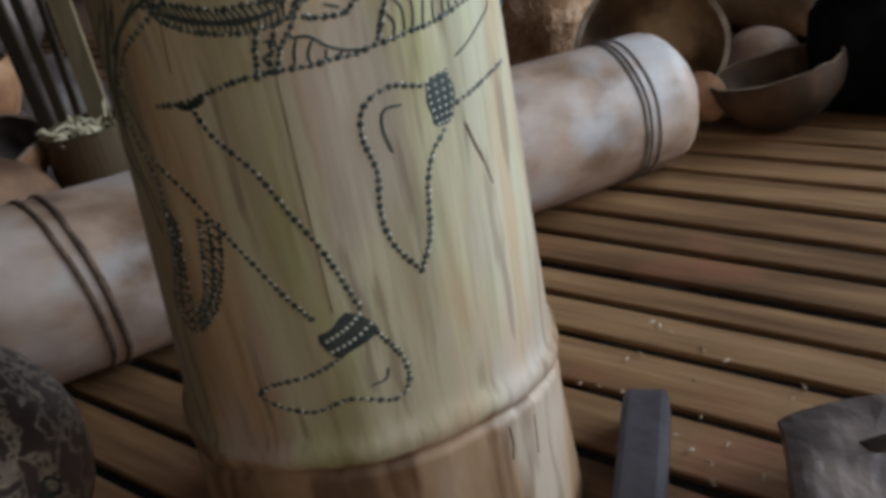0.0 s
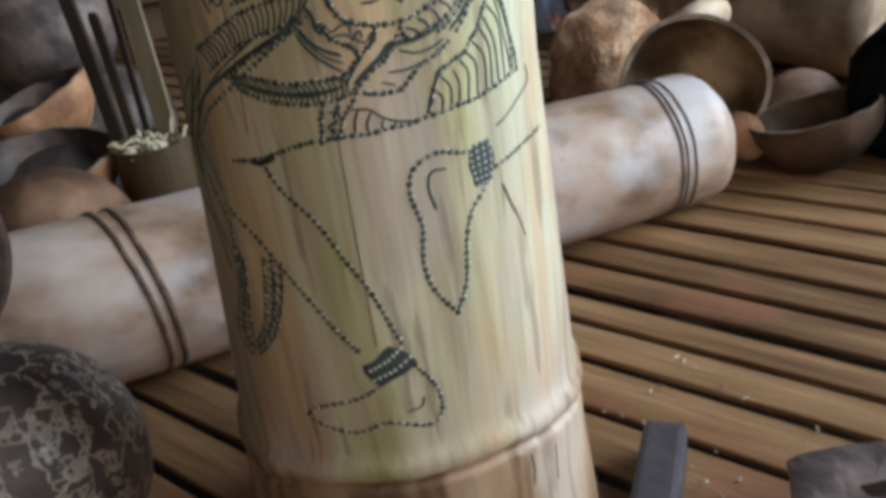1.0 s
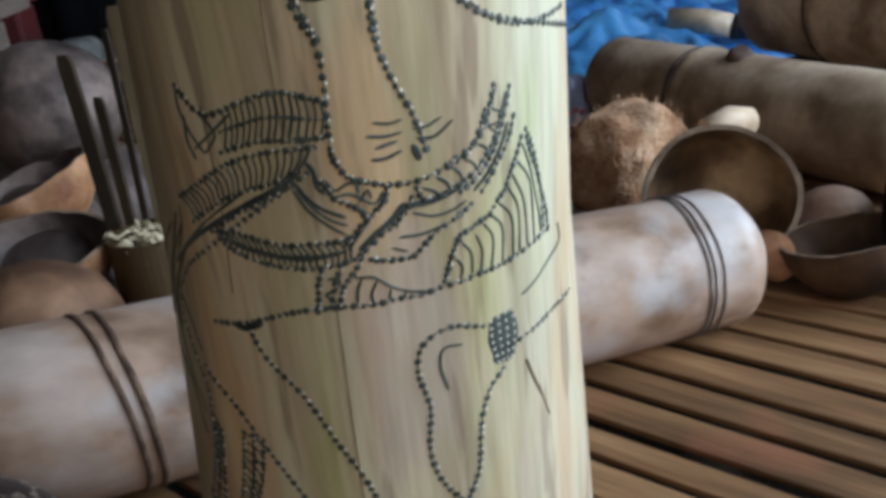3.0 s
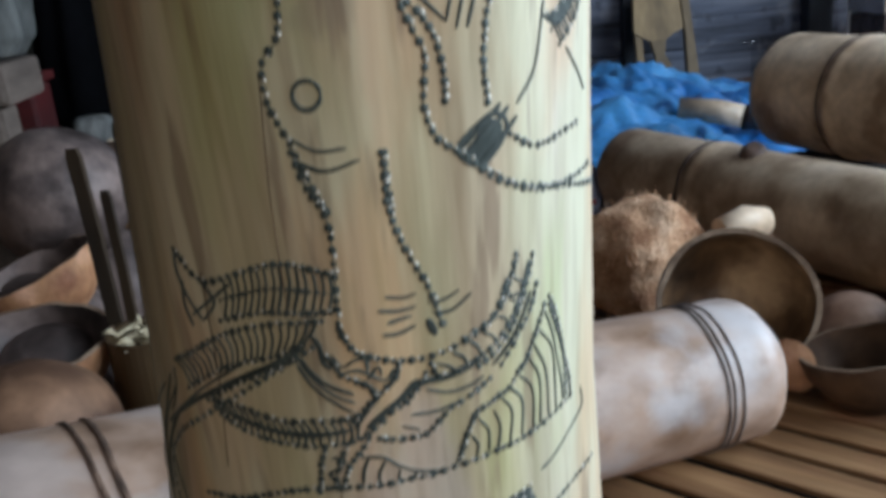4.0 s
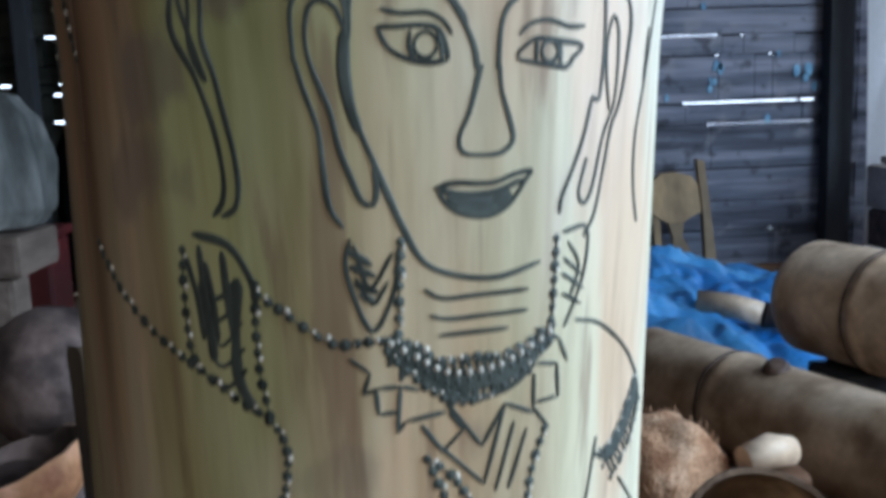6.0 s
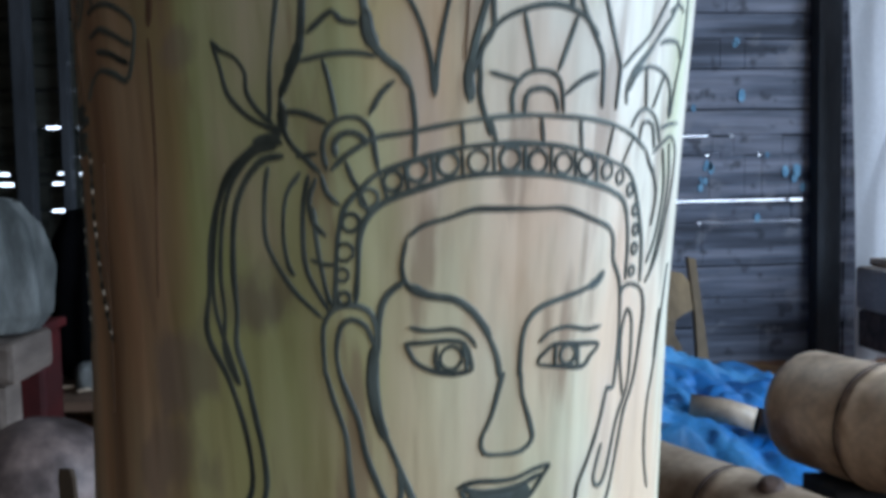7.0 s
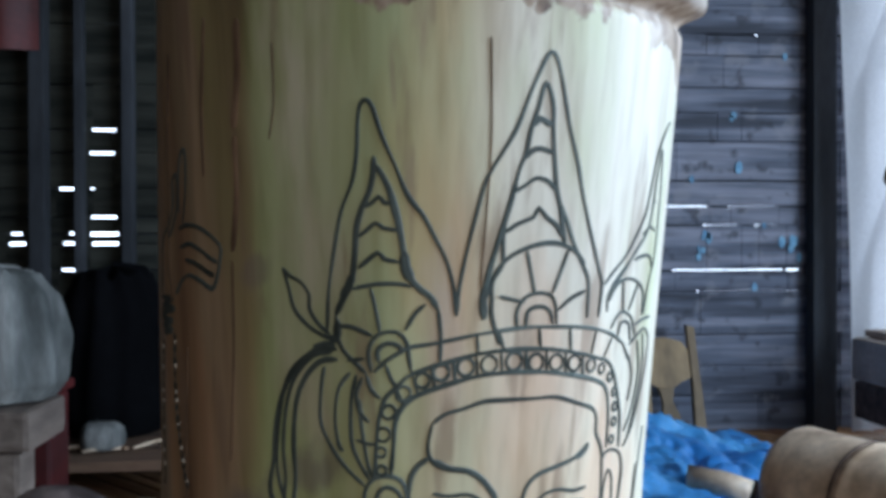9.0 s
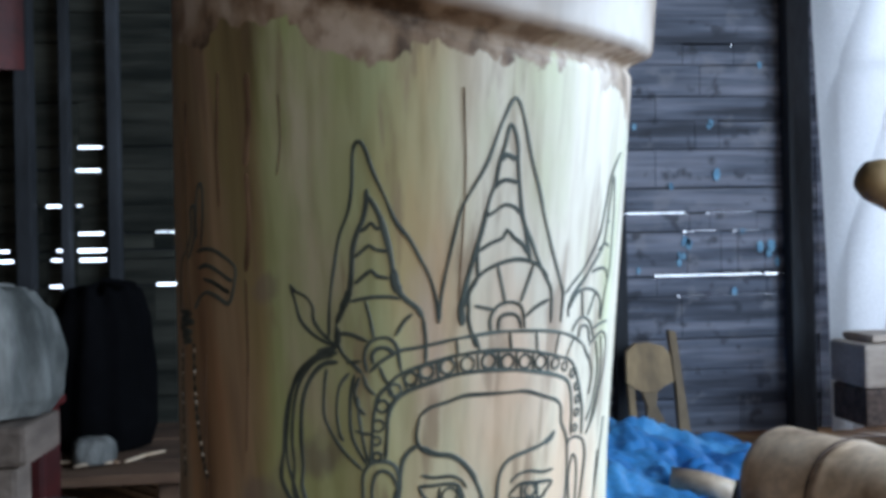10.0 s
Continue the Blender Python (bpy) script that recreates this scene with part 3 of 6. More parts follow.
def blob(bm, deg, h, r, lift=0.0):
    """One punched dot, slightly domed."""
    n = 7
    mid = bm.verts.new(drawn_at(deg, h / 1000, 0.0006 + lift))
    rim = []
    for k in range(n):
        a = 2 * math.pi * k / n
        rim.append(bm.verts.new(drawn_at(deg + math.degrees(r * math.cos(a) / 72), (h + r * math.sin(a)) / 1000, 0.0002 + lift)))
    for k in range(n):
        bm.faces.new((mid, rim[k], rim[(k + 1) % n]))


def dots(pts, gap=3.3, r=1.12, pale=True):
    """A punched line: a fine scratch with dark dots along it and pale chipped specks between."""
    bm = ribbon(bmesh.new(), pts, 0.38)
    chips = bmesh.new()
    line = spline([(radians(d) * 72, h) for d, h in pts], gap)
    for i, q in enumerate(line):
        blob(bm, math.degrees(q[0] / 72), q[1], r * (0.8 + 0.4 * ((i * 7) % 5) / 5))
        if i and pale and (i * 7) % 5 < 3:
            m = (q + line[i - 1]) / 2 + np.array((0.6, 0.5 - 0.3 * (i % 3)))
            blob(chips, math.degrees(m[0] / 72), m[1], r * (0.34 + 0.4 * ((i * 5) % 4) / 4))
    ob = part("dotted_line", bm, M_INK, culm)
    if pale:
        ob = part("chipping", chips, M_CHIP, culm)
        ob["kind"] = "stuff"
    else:
        chips.free()


def ring(deg, h, r, width=1.3):
    pts = [(deg + math.degrees(r * math.cos(a) / 72), h + r * math.sin(a)) for a in [2 * math.pi * k / 10 for k in range(11)]]
    return part("ring_line", ribbon(bmesh.new(), pts, width), M_INK, culm)


def band(one, two, count):
    """Two dotted edges with cross strokes between them."""
    dots(one, 2.8, 1.05)
    dots(two, 2.8, 1.05)
    if len(one) == len(two):
        dots([((p[0] + q[0]) / 2, (p[1] + q[1]) / 2) for p, q in zip(one, two)], 2.4, 0.8, False)
    a, b = spline([(radians(d) * 72, h) for d, h in one], 0.5), spline([(radians(d) * 72, h) for d, h in two], 0.5)
    count = int(count * 1.5)
    for k in range(count):
        bm = bmesh.new()
        t = (k + 0.5) / count
        p, q = a[int(t * (len(a) - 1))], b[int(min(1, t + 0.02) * (len(b) - 1))]
        mid = (p + q) / 2 + np.array((1.0, 0.6))
        ribbon(bm, [(math.degrees(w[0] / 72), w[1]) for w in (p, mid, q)], 1.1)
        part("hatch", bm, M_INK, culm)


def crack(pts, width=0.7):
    return part("crack", ribbon(bmesh.new(), pts, width), M_CRACK, culm)


dots([(-34.3, 259), (-30, 249), (-20.8, 236), (-14.2, 220), (-7.7, 203), (-1.7, 179)])
dots([(-52.3, 240), (-43.3, 230), (-34.4, 216), (-26.5, 202), (-19.2, 187), (-14.2, 178)])
dots([(-10.1, 159), (-17.2, 154), (-28.2, 150), (-33, 145), (-29.2, 141), (-18.6, 137), (-8.3, 141), (2.9, 136), (7.2, 143), (6.1, 155), (1.3, 167)])
ink([(2.5, 151), (1.2, 146), (-3, 145)])
dots([(24.2, 251), (15.9, 254), (9, 250), (7, 241), (9.1, 227), (8.1, 212), (9.9, 199), (15.7, 186)])
dots([(15.7, 186), (19.7, 199), (21.3, 216), (24.3, 227), (29, 233)])
ink([(18.4, 247), (13.7, 247), (12.5, 241), (13.9, 232)])
ink([(-52.9, 245), (-60.9, 259), (-63, 270), (-45.9, 291), (-27.9, 306)])
dots([(4.6, 359), (4.2, 347), (7.2, 334), (11.3, 323), (13.8, 312)])
dots([(17.5, 358), (24.8, 351), (34.9, 343), (48.8, 340), (64.8, 341)])
dots([(-13.1, 310), (-26.6, 299), (-41.1, 287), (-56, 274), (-64.1, 260), (-59.8, 244), (-52.4, 230), (-53.1, 207)])
ink([(-53.1, 292), (-63.9, 277), (-70.1, 260), (-66.3, 241), (-56, 219)])
ink([(-61.6, 289), (-82.1, 266), (-84, 244), (-65.1, 230), (-57.4, 209)])
ink([(8.2, 427), (11, 425), (16.8, 425), (25.2, 425)])
ink([(9.1, 422), (11.9, 421), (17.7, 421), (25.2, 421)])
ink([(10.4, 418), (15.7, 418), (21.9, 418)])
dots([(4.7, 436), (4.5, 428), (4.3, 419)])
dots([(30.3, 434), (30.1, 426), (29.7, 418)])
band([(2.6, 418), (7.2, 416), (10.9, 413), (16.7, 413), (21.9, 413), (30, 417)], [(2.6, 416), (7.1, 410), (12.7, 405), (17.7, 405), (23, 408), (29.4, 414)], 16)
dots([(2.6, 418), (7.2, 416), (10.9, 413), (16.7, 413), (21.9, 413), (30, 417)])
ink([(-2.6, 437), (-3.2, 431), (0.4, 420), (3.7, 427), (4.4, 435)])
ink([(-2.2, 436), (0.2, 428), (3.5, 434)])
ink([(-1.9, 430), (0.6, 425), (2.9, 429)])
ink([(31.6, 435), (37.7, 435), (37.2, 426), (32.6, 416)])
ink([(32.9, 433), (35.8, 428), (33.8, 422)])
dots([(8.7, 394), (12.6, 390), (15.6, 384), (17.1, 376), (17.1, 369)])
dots([(8.7, 394), (11.5, 386), (13.5, 380), (12.9, 368), (15.4, 360), (20.9, 355)])
dots([(29, 396), (26.7, 388), (25.6, 377), (26.2, 367)])
ink([(19.2, 357), (26.9, 364), (30.8, 360), (24.4, 352), (19.2, 357)], 1.9)
ink([(20.9, 356), (27.9, 362)], 1.9)
ink([(22.6, 354), (29.5, 361)], 1.9)
ink([(21.8, 355), (28.7, 362)], 1.9)
dots([(-16.6, 427), (-11.7, 423), (-5.4, 418), (-0.1, 418), (3.6, 418)])
dots([(-50, 435), (-42.1, 425), (-34.3, 417), (-27.5, 412), (-21.3, 407), (-15.5, 403), (-12.8, 397), (-13.7, 387), (-17, 382), (-16.9, 373), (-13.3, 363), (-9.7, 352), (-7.4, 346)])
dots([(-29.6, 435), (-29.7, 426), (-28.4, 414), (-21.3, 407)])
dots([(-17, 429), (-17.2, 422), (-16.9, 413), (-15.4, 404)])
ink([(-27.6, 438), (-21.5, 436), (-17.9, 430), (-17, 425)], 1.9)
ink([(-26.7, 436), (-25.9, 425), (-25.1, 414)], 1.9)
ink([(-22.6, 435), (-21.7, 424), (-20.1, 409)], 1.9)
ink([(-25.6, 429), (-23.7, 426), (-19.8, 430)])
ink([(-25.4, 424), (-23.4, 422), (-19.6, 426)])
ink([(-25.4, 420), (-23.2, 417), (-19.3, 422)])
ink([(-25.3, 415), (-23, 413), (-19.1, 417)])
ink([(-24.7, 411), (-22.4, 409), (-18.9, 413)])
ring(-9.1, 374, 3.4)
ink([(-14.2, 365), (-8.4, 361), (-2.5, 361)])
ink([(-12.9, 359), (-7.1, 356), (-0.2, 358)])
dots([(3.8, 359), (4.6, 351), (5, 344)])
ink([(35.3, 417), (43.4, 414), (52.7, 406), (60.7, 395)])
band([(42.8, 385), (48.9, 386), (58.1, 399)], [(49.4, 377), (56.1, 383), (62.2, 391)], 9)
ink([(52.1, 376), (62.2, 363)])
dots([(31.5, 358), (40.1, 353), (56.4, 355)])
dots([(20.9, 355), (28.2, 347), (40.3, 342), (57.6, 337), (70.6, 334)])
ink([(43.5, 389), (39.7, 373), (33.6, 365)])
ink([(-3, 415), (0.1, 412)])
ink([(0.1, 412), (-1, 408)])
ink([(-1, 408), (1.4, 409)])
ink([(1.4, 409), (4.6, 409)])
ink([(4.6, 409), (7.4, 408)])
ink([(0.9, 409), (1.3, 404)])
ink([(1.3, 404), (4.5, 404)])
ink([(4.6, 409), (4.2, 400)])
ink([(4.2, 400), (5.4, 402)])
ink([(5.4, 402), (11.7, 403)])
ink([(7.8, 401), (11.3, 395)])
ink([(11.3, 395), (14.6, 399)])
ink([(14.6, 399), (12.2, 403)])
ink([(11.7, 405), (17.7, 395)])
ink([(17.7, 395), (21.5, 403)])
ink([(21.5, 403), (26.7, 400)])
ink([(10.1, 397), (18.2, 387)])
ink([(18.2, 387), (21.5, 403)])
ink([(20.1, 385), (23.2, 399)])
ink([(22.4, 385), (25.5, 397)])
ink([(26.7, 408), (26.7, 401)])
ink([(26.7, 401), (29.9, 396)])
ink([(27, 410), (31.3, 409)])
ink([(31.3, 409), (31.8, 402)])
ink([(31.8, 402), (27.1, 402)])
ink([(26.6, 417), (31.6, 414)])
ink([(31.6, 414), (33.7, 409)])
ink([(5.8, 418), (4.7, 410)], 1.9)
ink([(4, 419), (2.9, 413)], 1.9)
ink([(7.6, 415), (8.9, 409)], 1.9)
ink([(9.9, 413), (11.7, 406)], 1.9)
ink([(12.3, 411), (15.2, 405)], 1.9)
ink([(15.2, 409), (17.2, 404)], 1.9)
ink([(18.3, 409), (20.4, 405)], 1.9)
ink([(20.4, 411), (23.2, 407)], 1.9)
ink([(22.6, 413), (26.1, 408)], 1.9)
ink([(4.8, 414), (9.3, 409), (15.2, 405), (21.5, 406), (26.7, 410)], 1.9)
band([(-52.6, 224), (-52.9, 204), (-59.5, 180), (-55.2, 170), (-48.9, 171), (-41.3, 182), (-36.1, 200), (-34.1, 217)], [(-48.3, 216), (-50, 193), (-50.2, 182), (-49.2, 179), (-46.9, 181), (-43.8, 190), (-42, 203), (-40.4, 218)], 16)
dots([(-51.6, 215), (-52.4, 194), (-55.7, 179), (-49.1, 174), (-41.7, 187), (-38.3, 204), (-37.4, 218)])
ink([(-3.1, 435), (0.5, 432)], 1.9)
ink([(-2.7, 432), (1, 430)], 1.9)
ink([(-2.1, 429), (1.4, 427)], 1.9)
ink([(-1.4, 427), (1.2, 425)], 1.9)
ink([(-29.2, 434), (-27.3, 426), (-26.4, 418)], 1.9)
ink([(-25.7, 433), (-24.6, 426), (-23.7, 418)], 1.9)
ink([(-22, 430), (-21.2, 424), (-20.5, 419)], 1.9)
ink([(31.9, 430), (36.6, 426)])
ink([(31.7, 427), (37.3, 423)])
ink([(31.9, 423), (36.7, 420)])
ink([(21.1, 354), (31.4, 365)], 1.9)
ink([(23.2, 352), (33.7, 362)], 1.9)
ink([(19.9, 357), (29.3, 366)], 1.9)

# the pleated sash round the hips
band([(-32.9, 328.3), (-26.7, 330.8), (-21.3, 332.7), (-16.4, 332.9), (-12, 331.5), (-7.2, 329.7)], [(-34.3, 316.3), (-28.3, 318.3), (-22.8, 319.7), (-17.9, 319.6), (-13.2, 319.5), (-8.6, 319.8)], 10)
dots([(-45, 335.5), (-43, 332.7), (-40.5, 329.1), (-36.9, 327.1), (-32.9, 328.3)])
ink([(-45, 335.5), (-45, 329.3), (-42.6, 321.7), (-39.1, 315.7)], 1.3)
ink([(-40.5, 329.1), (-36.8, 324.8), (-35.4, 321), (-39.1, 315.7)], 1.3)
ink([(-42.1, 316.9), (-35.8, 322.5), (-30.2, 327.6)], 1.3)
ink([(-43.7, 327.1), (-44, 319.8), (-42.2, 313.6)], 1.3)
band([(-51.5, 300.9), (-45.4, 304.5), (-36.9, 310.7), (-29.6, 314.4), (-21.9, 316.4), (-15.3, 317), (-10.7, 317.3)], [(-46.9, 293.5), (-38.3, 300.1), (-30.8, 304.1), (-24.7, 306.2), (-19.2, 308.3), (-15.1, 310.6)], 14)
ink([(-63.1, 274.6), (-55, 281.9), (-45.6, 289.6), (-37.6, 295.3), (-30, 300.3), (-23.6, 303.9), (-19.7, 306.5), (-15.3, 309.7)], 2.2)
dots([(-41.3, 291), (-34.1, 296.4), (-28.2, 300.3), (-22.1, 303.5), (-18.1, 306.3)])
ink([(-57.4, 279.2), (-63.7, 268.9), (-67.8, 258.6), (-66.3, 248.6)], 2.4)
ink([(-56.8, 294), (-63.6, 279.9), (-72.5, 263.8), (-79.5, 246.7)], 1.4)
ink([(-53, 297.7), (-53.6, 290.5), (-59, 281)])
band([(-41.3, 291), (-34.6, 291.5), (-27.5, 289.6), (-21.1, 288), (-14.7, 288.2), (-8.5, 288.6), (-5.4, 289.4)], [(-38, 287.3), (-33.6, 284.5), (-27.7, 282.2), (-21.1, 280.8), (-14.9, 280.3), (-8.6, 281.1), (-5.4, 282.5)], 14)
ink([(-35.6, 288), (-28.6, 285.6), (-20.4, 284), (-12.6, 284), (-7.1, 285.2)], 2.4)
dots([(-12.8, 279.3), (-13.9, 274.7), (-14.3, 270), (-14.8, 266)])
dots([(-3.3, 282.1), (-5.6, 277.5), (-7.9, 273.9), (-9.6, 267.3)])
dots([(-7.9, 281), (-9.8, 275.2), (-11.7, 267.2)])
ink([(-11.8, 276.5), (-8.8, 276.7), (-9.9, 273.2), (-12.4, 271.5), (-10.4, 268.7), (-13, 267)], 1.3)
dots([(-13.4, 361), (-10.9, 352), (-7.3, 342), (-7.3, 320.4), (-7.2, 314.8), (-6.1, 311.4), (-4.2, 307.8), (-1.7, 306.2), (1.5, 304.7), (4.8, 303.6), (9, 303.1), (13.5, 303.7), (18.4, 305.7), (22.7, 307.8), (25.7, 311), (27.9, 316), (29.1, 319.3)])
dots([(-11.4, 308.4), (-9.2, 305.3), (-7.8, 301.9), (-4.6, 299.5), (-2.2, 297.5), (-1.1, 294.4)])
ink([(-16, 307.1), (-14.2, 303.1), (-10.7, 298.9), (-5.5, 295.8)], 1.6)
ink([(-16.5, 306.2), (-13.9, 301.2), (-9.8, 296), (-5.3, 293.3)])
ink([(-17.1, 305.3), (-13.8, 298.4), (-9, 293), (-5.9, 290.5)])
ink([(-9.4, 307.7), (-7.3, 304.1), (-4.7, 305.8), (-2.6, 305.5), (-2.3, 302.3)])
ink([(-2.4, 299.8), (-0.2, 303.2), (0.4, 300.4)])
ink([(-7.7, 302.2), (-4, 302.6), (1, 298.8), (3.1, 302.1)])
dots([(4, 302.8), (3.2, 299.2), (1.3, 296.8), (-1.2, 293.9), (-3.6, 291.1), (-6.1, 287.6)])
dots([(9.6, 298.6), (7.3, 294.4), (5.1, 291.1), (1.8, 289), (-2, 284.8), (-4.7, 282.4)])
ink([(7.8, 297.2), (4.3, 292.7), (0.4, 289.3), (-3.4, 285.1)], 2.4)
ink([(-13.2, 313.1), (-11.7, 310.2), (-11.3, 305.6), (-9.6, 303.5)], 1.8)
ink([(0.4, 296), (-2.9, 290.9), (-5.9, 285.6)], 1.6)
ink([(7.5, 295.4), (9.8, 296.3), (12.7, 296.1), (15.9, 296.9), (19.2, 298.2), (22.3, 300.2)], 2.6)
dots([(10.8, 301.2), (12.2, 297), (16, 297.3), (19.3, 298.4), (22.3, 300.2), (25.7, 302.6), (28.9, 306.3), (31.4, 310.3), (33.6, 316.2)])
ink([(11.8, 300.9), (14.8, 299.1), (16, 297.3)])
ink([(15.6, 303.1), (17.8, 301.1), (18.8, 298.5)])
ink([(19.1, 305.5), (21, 303.4), (22, 300.3)])
ink([(22.5, 306.8), (24.8, 304.9), (26, 302.5)])
ink([(26.3, 309.9), (28.2, 308.8), (29.2, 307)])
ink([(28.4, 315.8), (30.6, 314.3), (32.5, 314.6)])
dots([(23.7, 292.5), (19, 289.1), (14.6, 286.5), (11.8, 283.4), (8.9, 280.2), (5.9, 280), (1.6, 280.7), (-1.1, 281.7)])
ink([(9.4, 293.9), (14.1, 291.6), (18.8, 292.1), (22.4, 294)])
ink([(5.8, 287), (10.9, 286.6), (16.4, 287.9)])
ink([(3.7, 284.2), (7.7, 281.9)], 1.0)
dots([(26.8, 295.4), (30.3, 300.1), (32.9, 304.1), (35.6, 308.1), (37.9, 314.9)])
ink([(24.5, 296.2), (29, 300.6), (33.1, 306.9), (35.9, 313.6)], 1.6)
ink([(35.9, 322.7), (33.7, 314.9), (30.6, 308.3)], 2.4)
dots([(31.9, 325.9), (29.9, 318.2), (27.3, 312.3), (22.9, 308.9), (18.2, 306.4)])
dots([(37, 324), (34.8, 316.2), (31.8, 308.6), (28.4, 303), (24.6, 299.3), (21.2, 297.2)])
ink([(32.7, 325.6), (31.2, 319.4), (35, 317)], 1.0)
ink([(28.9, 315.2), (30.7, 313), (32.8, 311.4)], 1.0)
dots([(15.6, 269.8), (16.7, 273.6), (17.7, 277.4), (19.1, 281), (20.4, 283.6), (23.1, 284.7), (25.9, 286.2), (28.7, 287.2), (31.3, 290.9), (33.6, 293.1), (35.2, 296.5), (36.9, 299.9), (38.5, 303.3), (40.4, 307.5)])
dots([(-45, 259.2), (-39.1, 259.7), (-32.7, 261.3), (-28.6, 263), (-23, 265.1), (-17.8, 266.5), (-13, 267), (-8.4, 267.4), (-4, 267), (0.5, 267), (5, 267.3), (9.6, 267), (14.4, 268.1), (19.4, 268.4), (24.6, 269.2), (30.2, 269.1), (36.5, 270), (43.9, 271.2), (51.3, 271.9)])
ink([(-38.8, 259.5), (-34.8, 258.8), (-29.8, 261.9)], 3.0)
dots([(42.4, 306.9), (44.5, 300.3), (46.8, 293.4), (49.3, 285.1), (50.9, 278), (51.4, 272.3)])
ink([(40.6, 305.5), (43.3, 297.7), (45.1, 288.8), (47, 279.6), (47.7, 272.8)])
dots([(42.4, 309.3), (45.9, 300.1), (48.3, 286.9), (49, 274.1)])
ink([(18.7, 276.5), (20.2, 273), (19.5, 269)], 1.1)
ink([(20.5, 281.2), (22.8, 276.6), (22.7, 269.9)], 1.1)
ink([(24.3, 282.3), (25.8, 276.6), (25.1, 269.8)], 1.1)
ink([(26.6, 285.1), (29.2, 279.4), (28.3, 269.2)], 1.1)
ink([(28.9, 287.1), (32.3, 281.3), (31.8, 269.2)], 1.1)
ink([(31.6, 289.8), (35.5, 283.2), (35.4, 269.8)], 1.1)
ink([(34.7, 293.7), (37.9, 285.4), (37.7, 270.6)], 1.1)
ink([(36.5, 297.1), (40.2, 286.6), (40.8, 271)], 1.1)
ink([(38.1, 301.1), (43.2, 291.6), (44, 271.8)], 1.1)
ink([(-5.1, 276.4), (-0.8, 275.6), (2.9, 271.6), (6.9, 269), (11.2, 267.7)])
ink([(-3.8, 275.8), (-4.9, 272.3), (-5.3, 267.8)])
ink([(-0.3, 274.4), (-1.8, 270.6), (-1.7, 267.1)])
ink([(2.7, 271), (2, 267)])
ink([(6.1, 269), (5.3, 266.8)])
ink([(2.2, 322.2), (5.9, 321.1), (8.8, 321.7)])
ink([(0.7, 318.6), (5.1, 317.7), (8.7, 318.2)])
ink([(2.3, 314.7), (5.3, 315.4), (7.5, 315.8)])
ink([(1.2, 311.7), (4.4, 311.4), (8.3, 312.9)])
ink([(11.7, 315.7), (15.9, 315.2), (20.4, 318.9)])
ink([(10.9, 318.6), (14.5, 318.6), (17.8, 320.4)])
ink([(10.8, 314.1), (11.5, 311.6), (12.3, 309.2)], 2.8)
ink([(56.8, 271.4), (57.1, 265.1), (52.2, 261.7), (43.5, 257.9), (36.8, 255.5)], 1.0)
dots([(60.9, 243.2), (49.8, 242), (42.2, 241.5), (34.9, 240.3)])


def specks(pts, gap=2.6, r=0.75):
    """Pale chips punched into a filled band."""
    bm = bmesh.new()
    for q in spline([(radians(d) * 72, h) for d, h in pts], gap):
        blob(bm, math.degrees(q[0] / 72), q[1], r, 0.0003)
    part("chipping", bm, M_CHIP, culm)["kind"] = "stuff"


ink([(-12.3, 164.5), (-6.0, 168.8), (-0.9, 174.4)], 15.0)
specks([(-11.5, 168.0), (-6.0, 172.2), (-2.2, 176.6)])
specks([(-10.8, 163.2), (-4.6, 167.0), (0.2, 171.6)])
ink([(29.6, 252.5), (30.0, 244.0), (29.4, 235.0)], 13.5)
for k in range(4):
    specks([(26.2 + 2.3 * k, 251.5 + 0.5 * k), (26.3 + 2.3 * k, 244), (27.6 + 1.4 * k, 236.0)], 3.2, 0.6)
ink([(20.6, 353.2), (28.8, 361.4)], 7.5)
ink([(-26.3, 430), (-24.6, 414)], 3.0)
ink([(-20.2, 430), (-20.6, 412), (-17.4, 404)], 3.0)
ink([(46.5, 384), (51.0, 385), (60.0, 396)], 5.0)
ink([(2.8, 416.5), (7.1, 413), (11.8, 409), (17.2, 408.5), (22.4, 410), (29.7, 415.5)], 5.5)
specks([(3.2, 417.5), (7.1, 414.5), (11.8, 411), (17.2, 410.5), (22.4, 412), (29.3, 416)], 3.0, 0.7)

# the head with its tall crown, and the raised open palm beside it
ink([(-18.2, 510.8), (-18.1, 519.8), (-17.1, 529.6), (-16.1, 536.7), (-14.3, 542.5), (-13.6, 548.8), (-13.6, 555.1), (-13.2, 558.4), (-12.3, 559.2), (-11.2, 557.9), (-9.3, 551.9), (-6.8, 545.6), (-4.6, 539.8), (-1.6, 535.2), (0.5, 530.7), (2.5, 526.3), (4, 520.8), (4.9, 514.2)])
ink([(-10.6, 547.8), (-10.6, 544.4), (-11.2, 540.4), (-12.3, 537.4), (-13.2, 533.3), (-13.4, 528.2), (-13.6, 524), (-14.1, 520.9), (-15.4, 517.8), (-16.6, 514.6)], 1.9)
ink([(-10.4, 546.3), (-9, 543.8), (-7.7, 540.8), (-6.6, 536.7), (-5.7, 532.7), (-5.1, 529.1), (-4.5, 525), (-3.6, 522.4), (-2, 520.3), (0.2, 518.2), (1.5, 515.7)], 1.9)
ink([(1.5, 516), (2.2, 510.2), (2.3, 504.3)])
ink([(-4.8, 528.1), (-4.4, 524.4), (-3.2, 521.8)], 3.2)
ink([(-13.6, 523.5), (-14.5, 520.4), (-15.7, 518.3)], 2.6)
ink([(-12.3, 537.2), (-10.7, 538.1), (-9.5, 539.5), (-8.6, 538.3), (-7.5, 538)], 1.3)
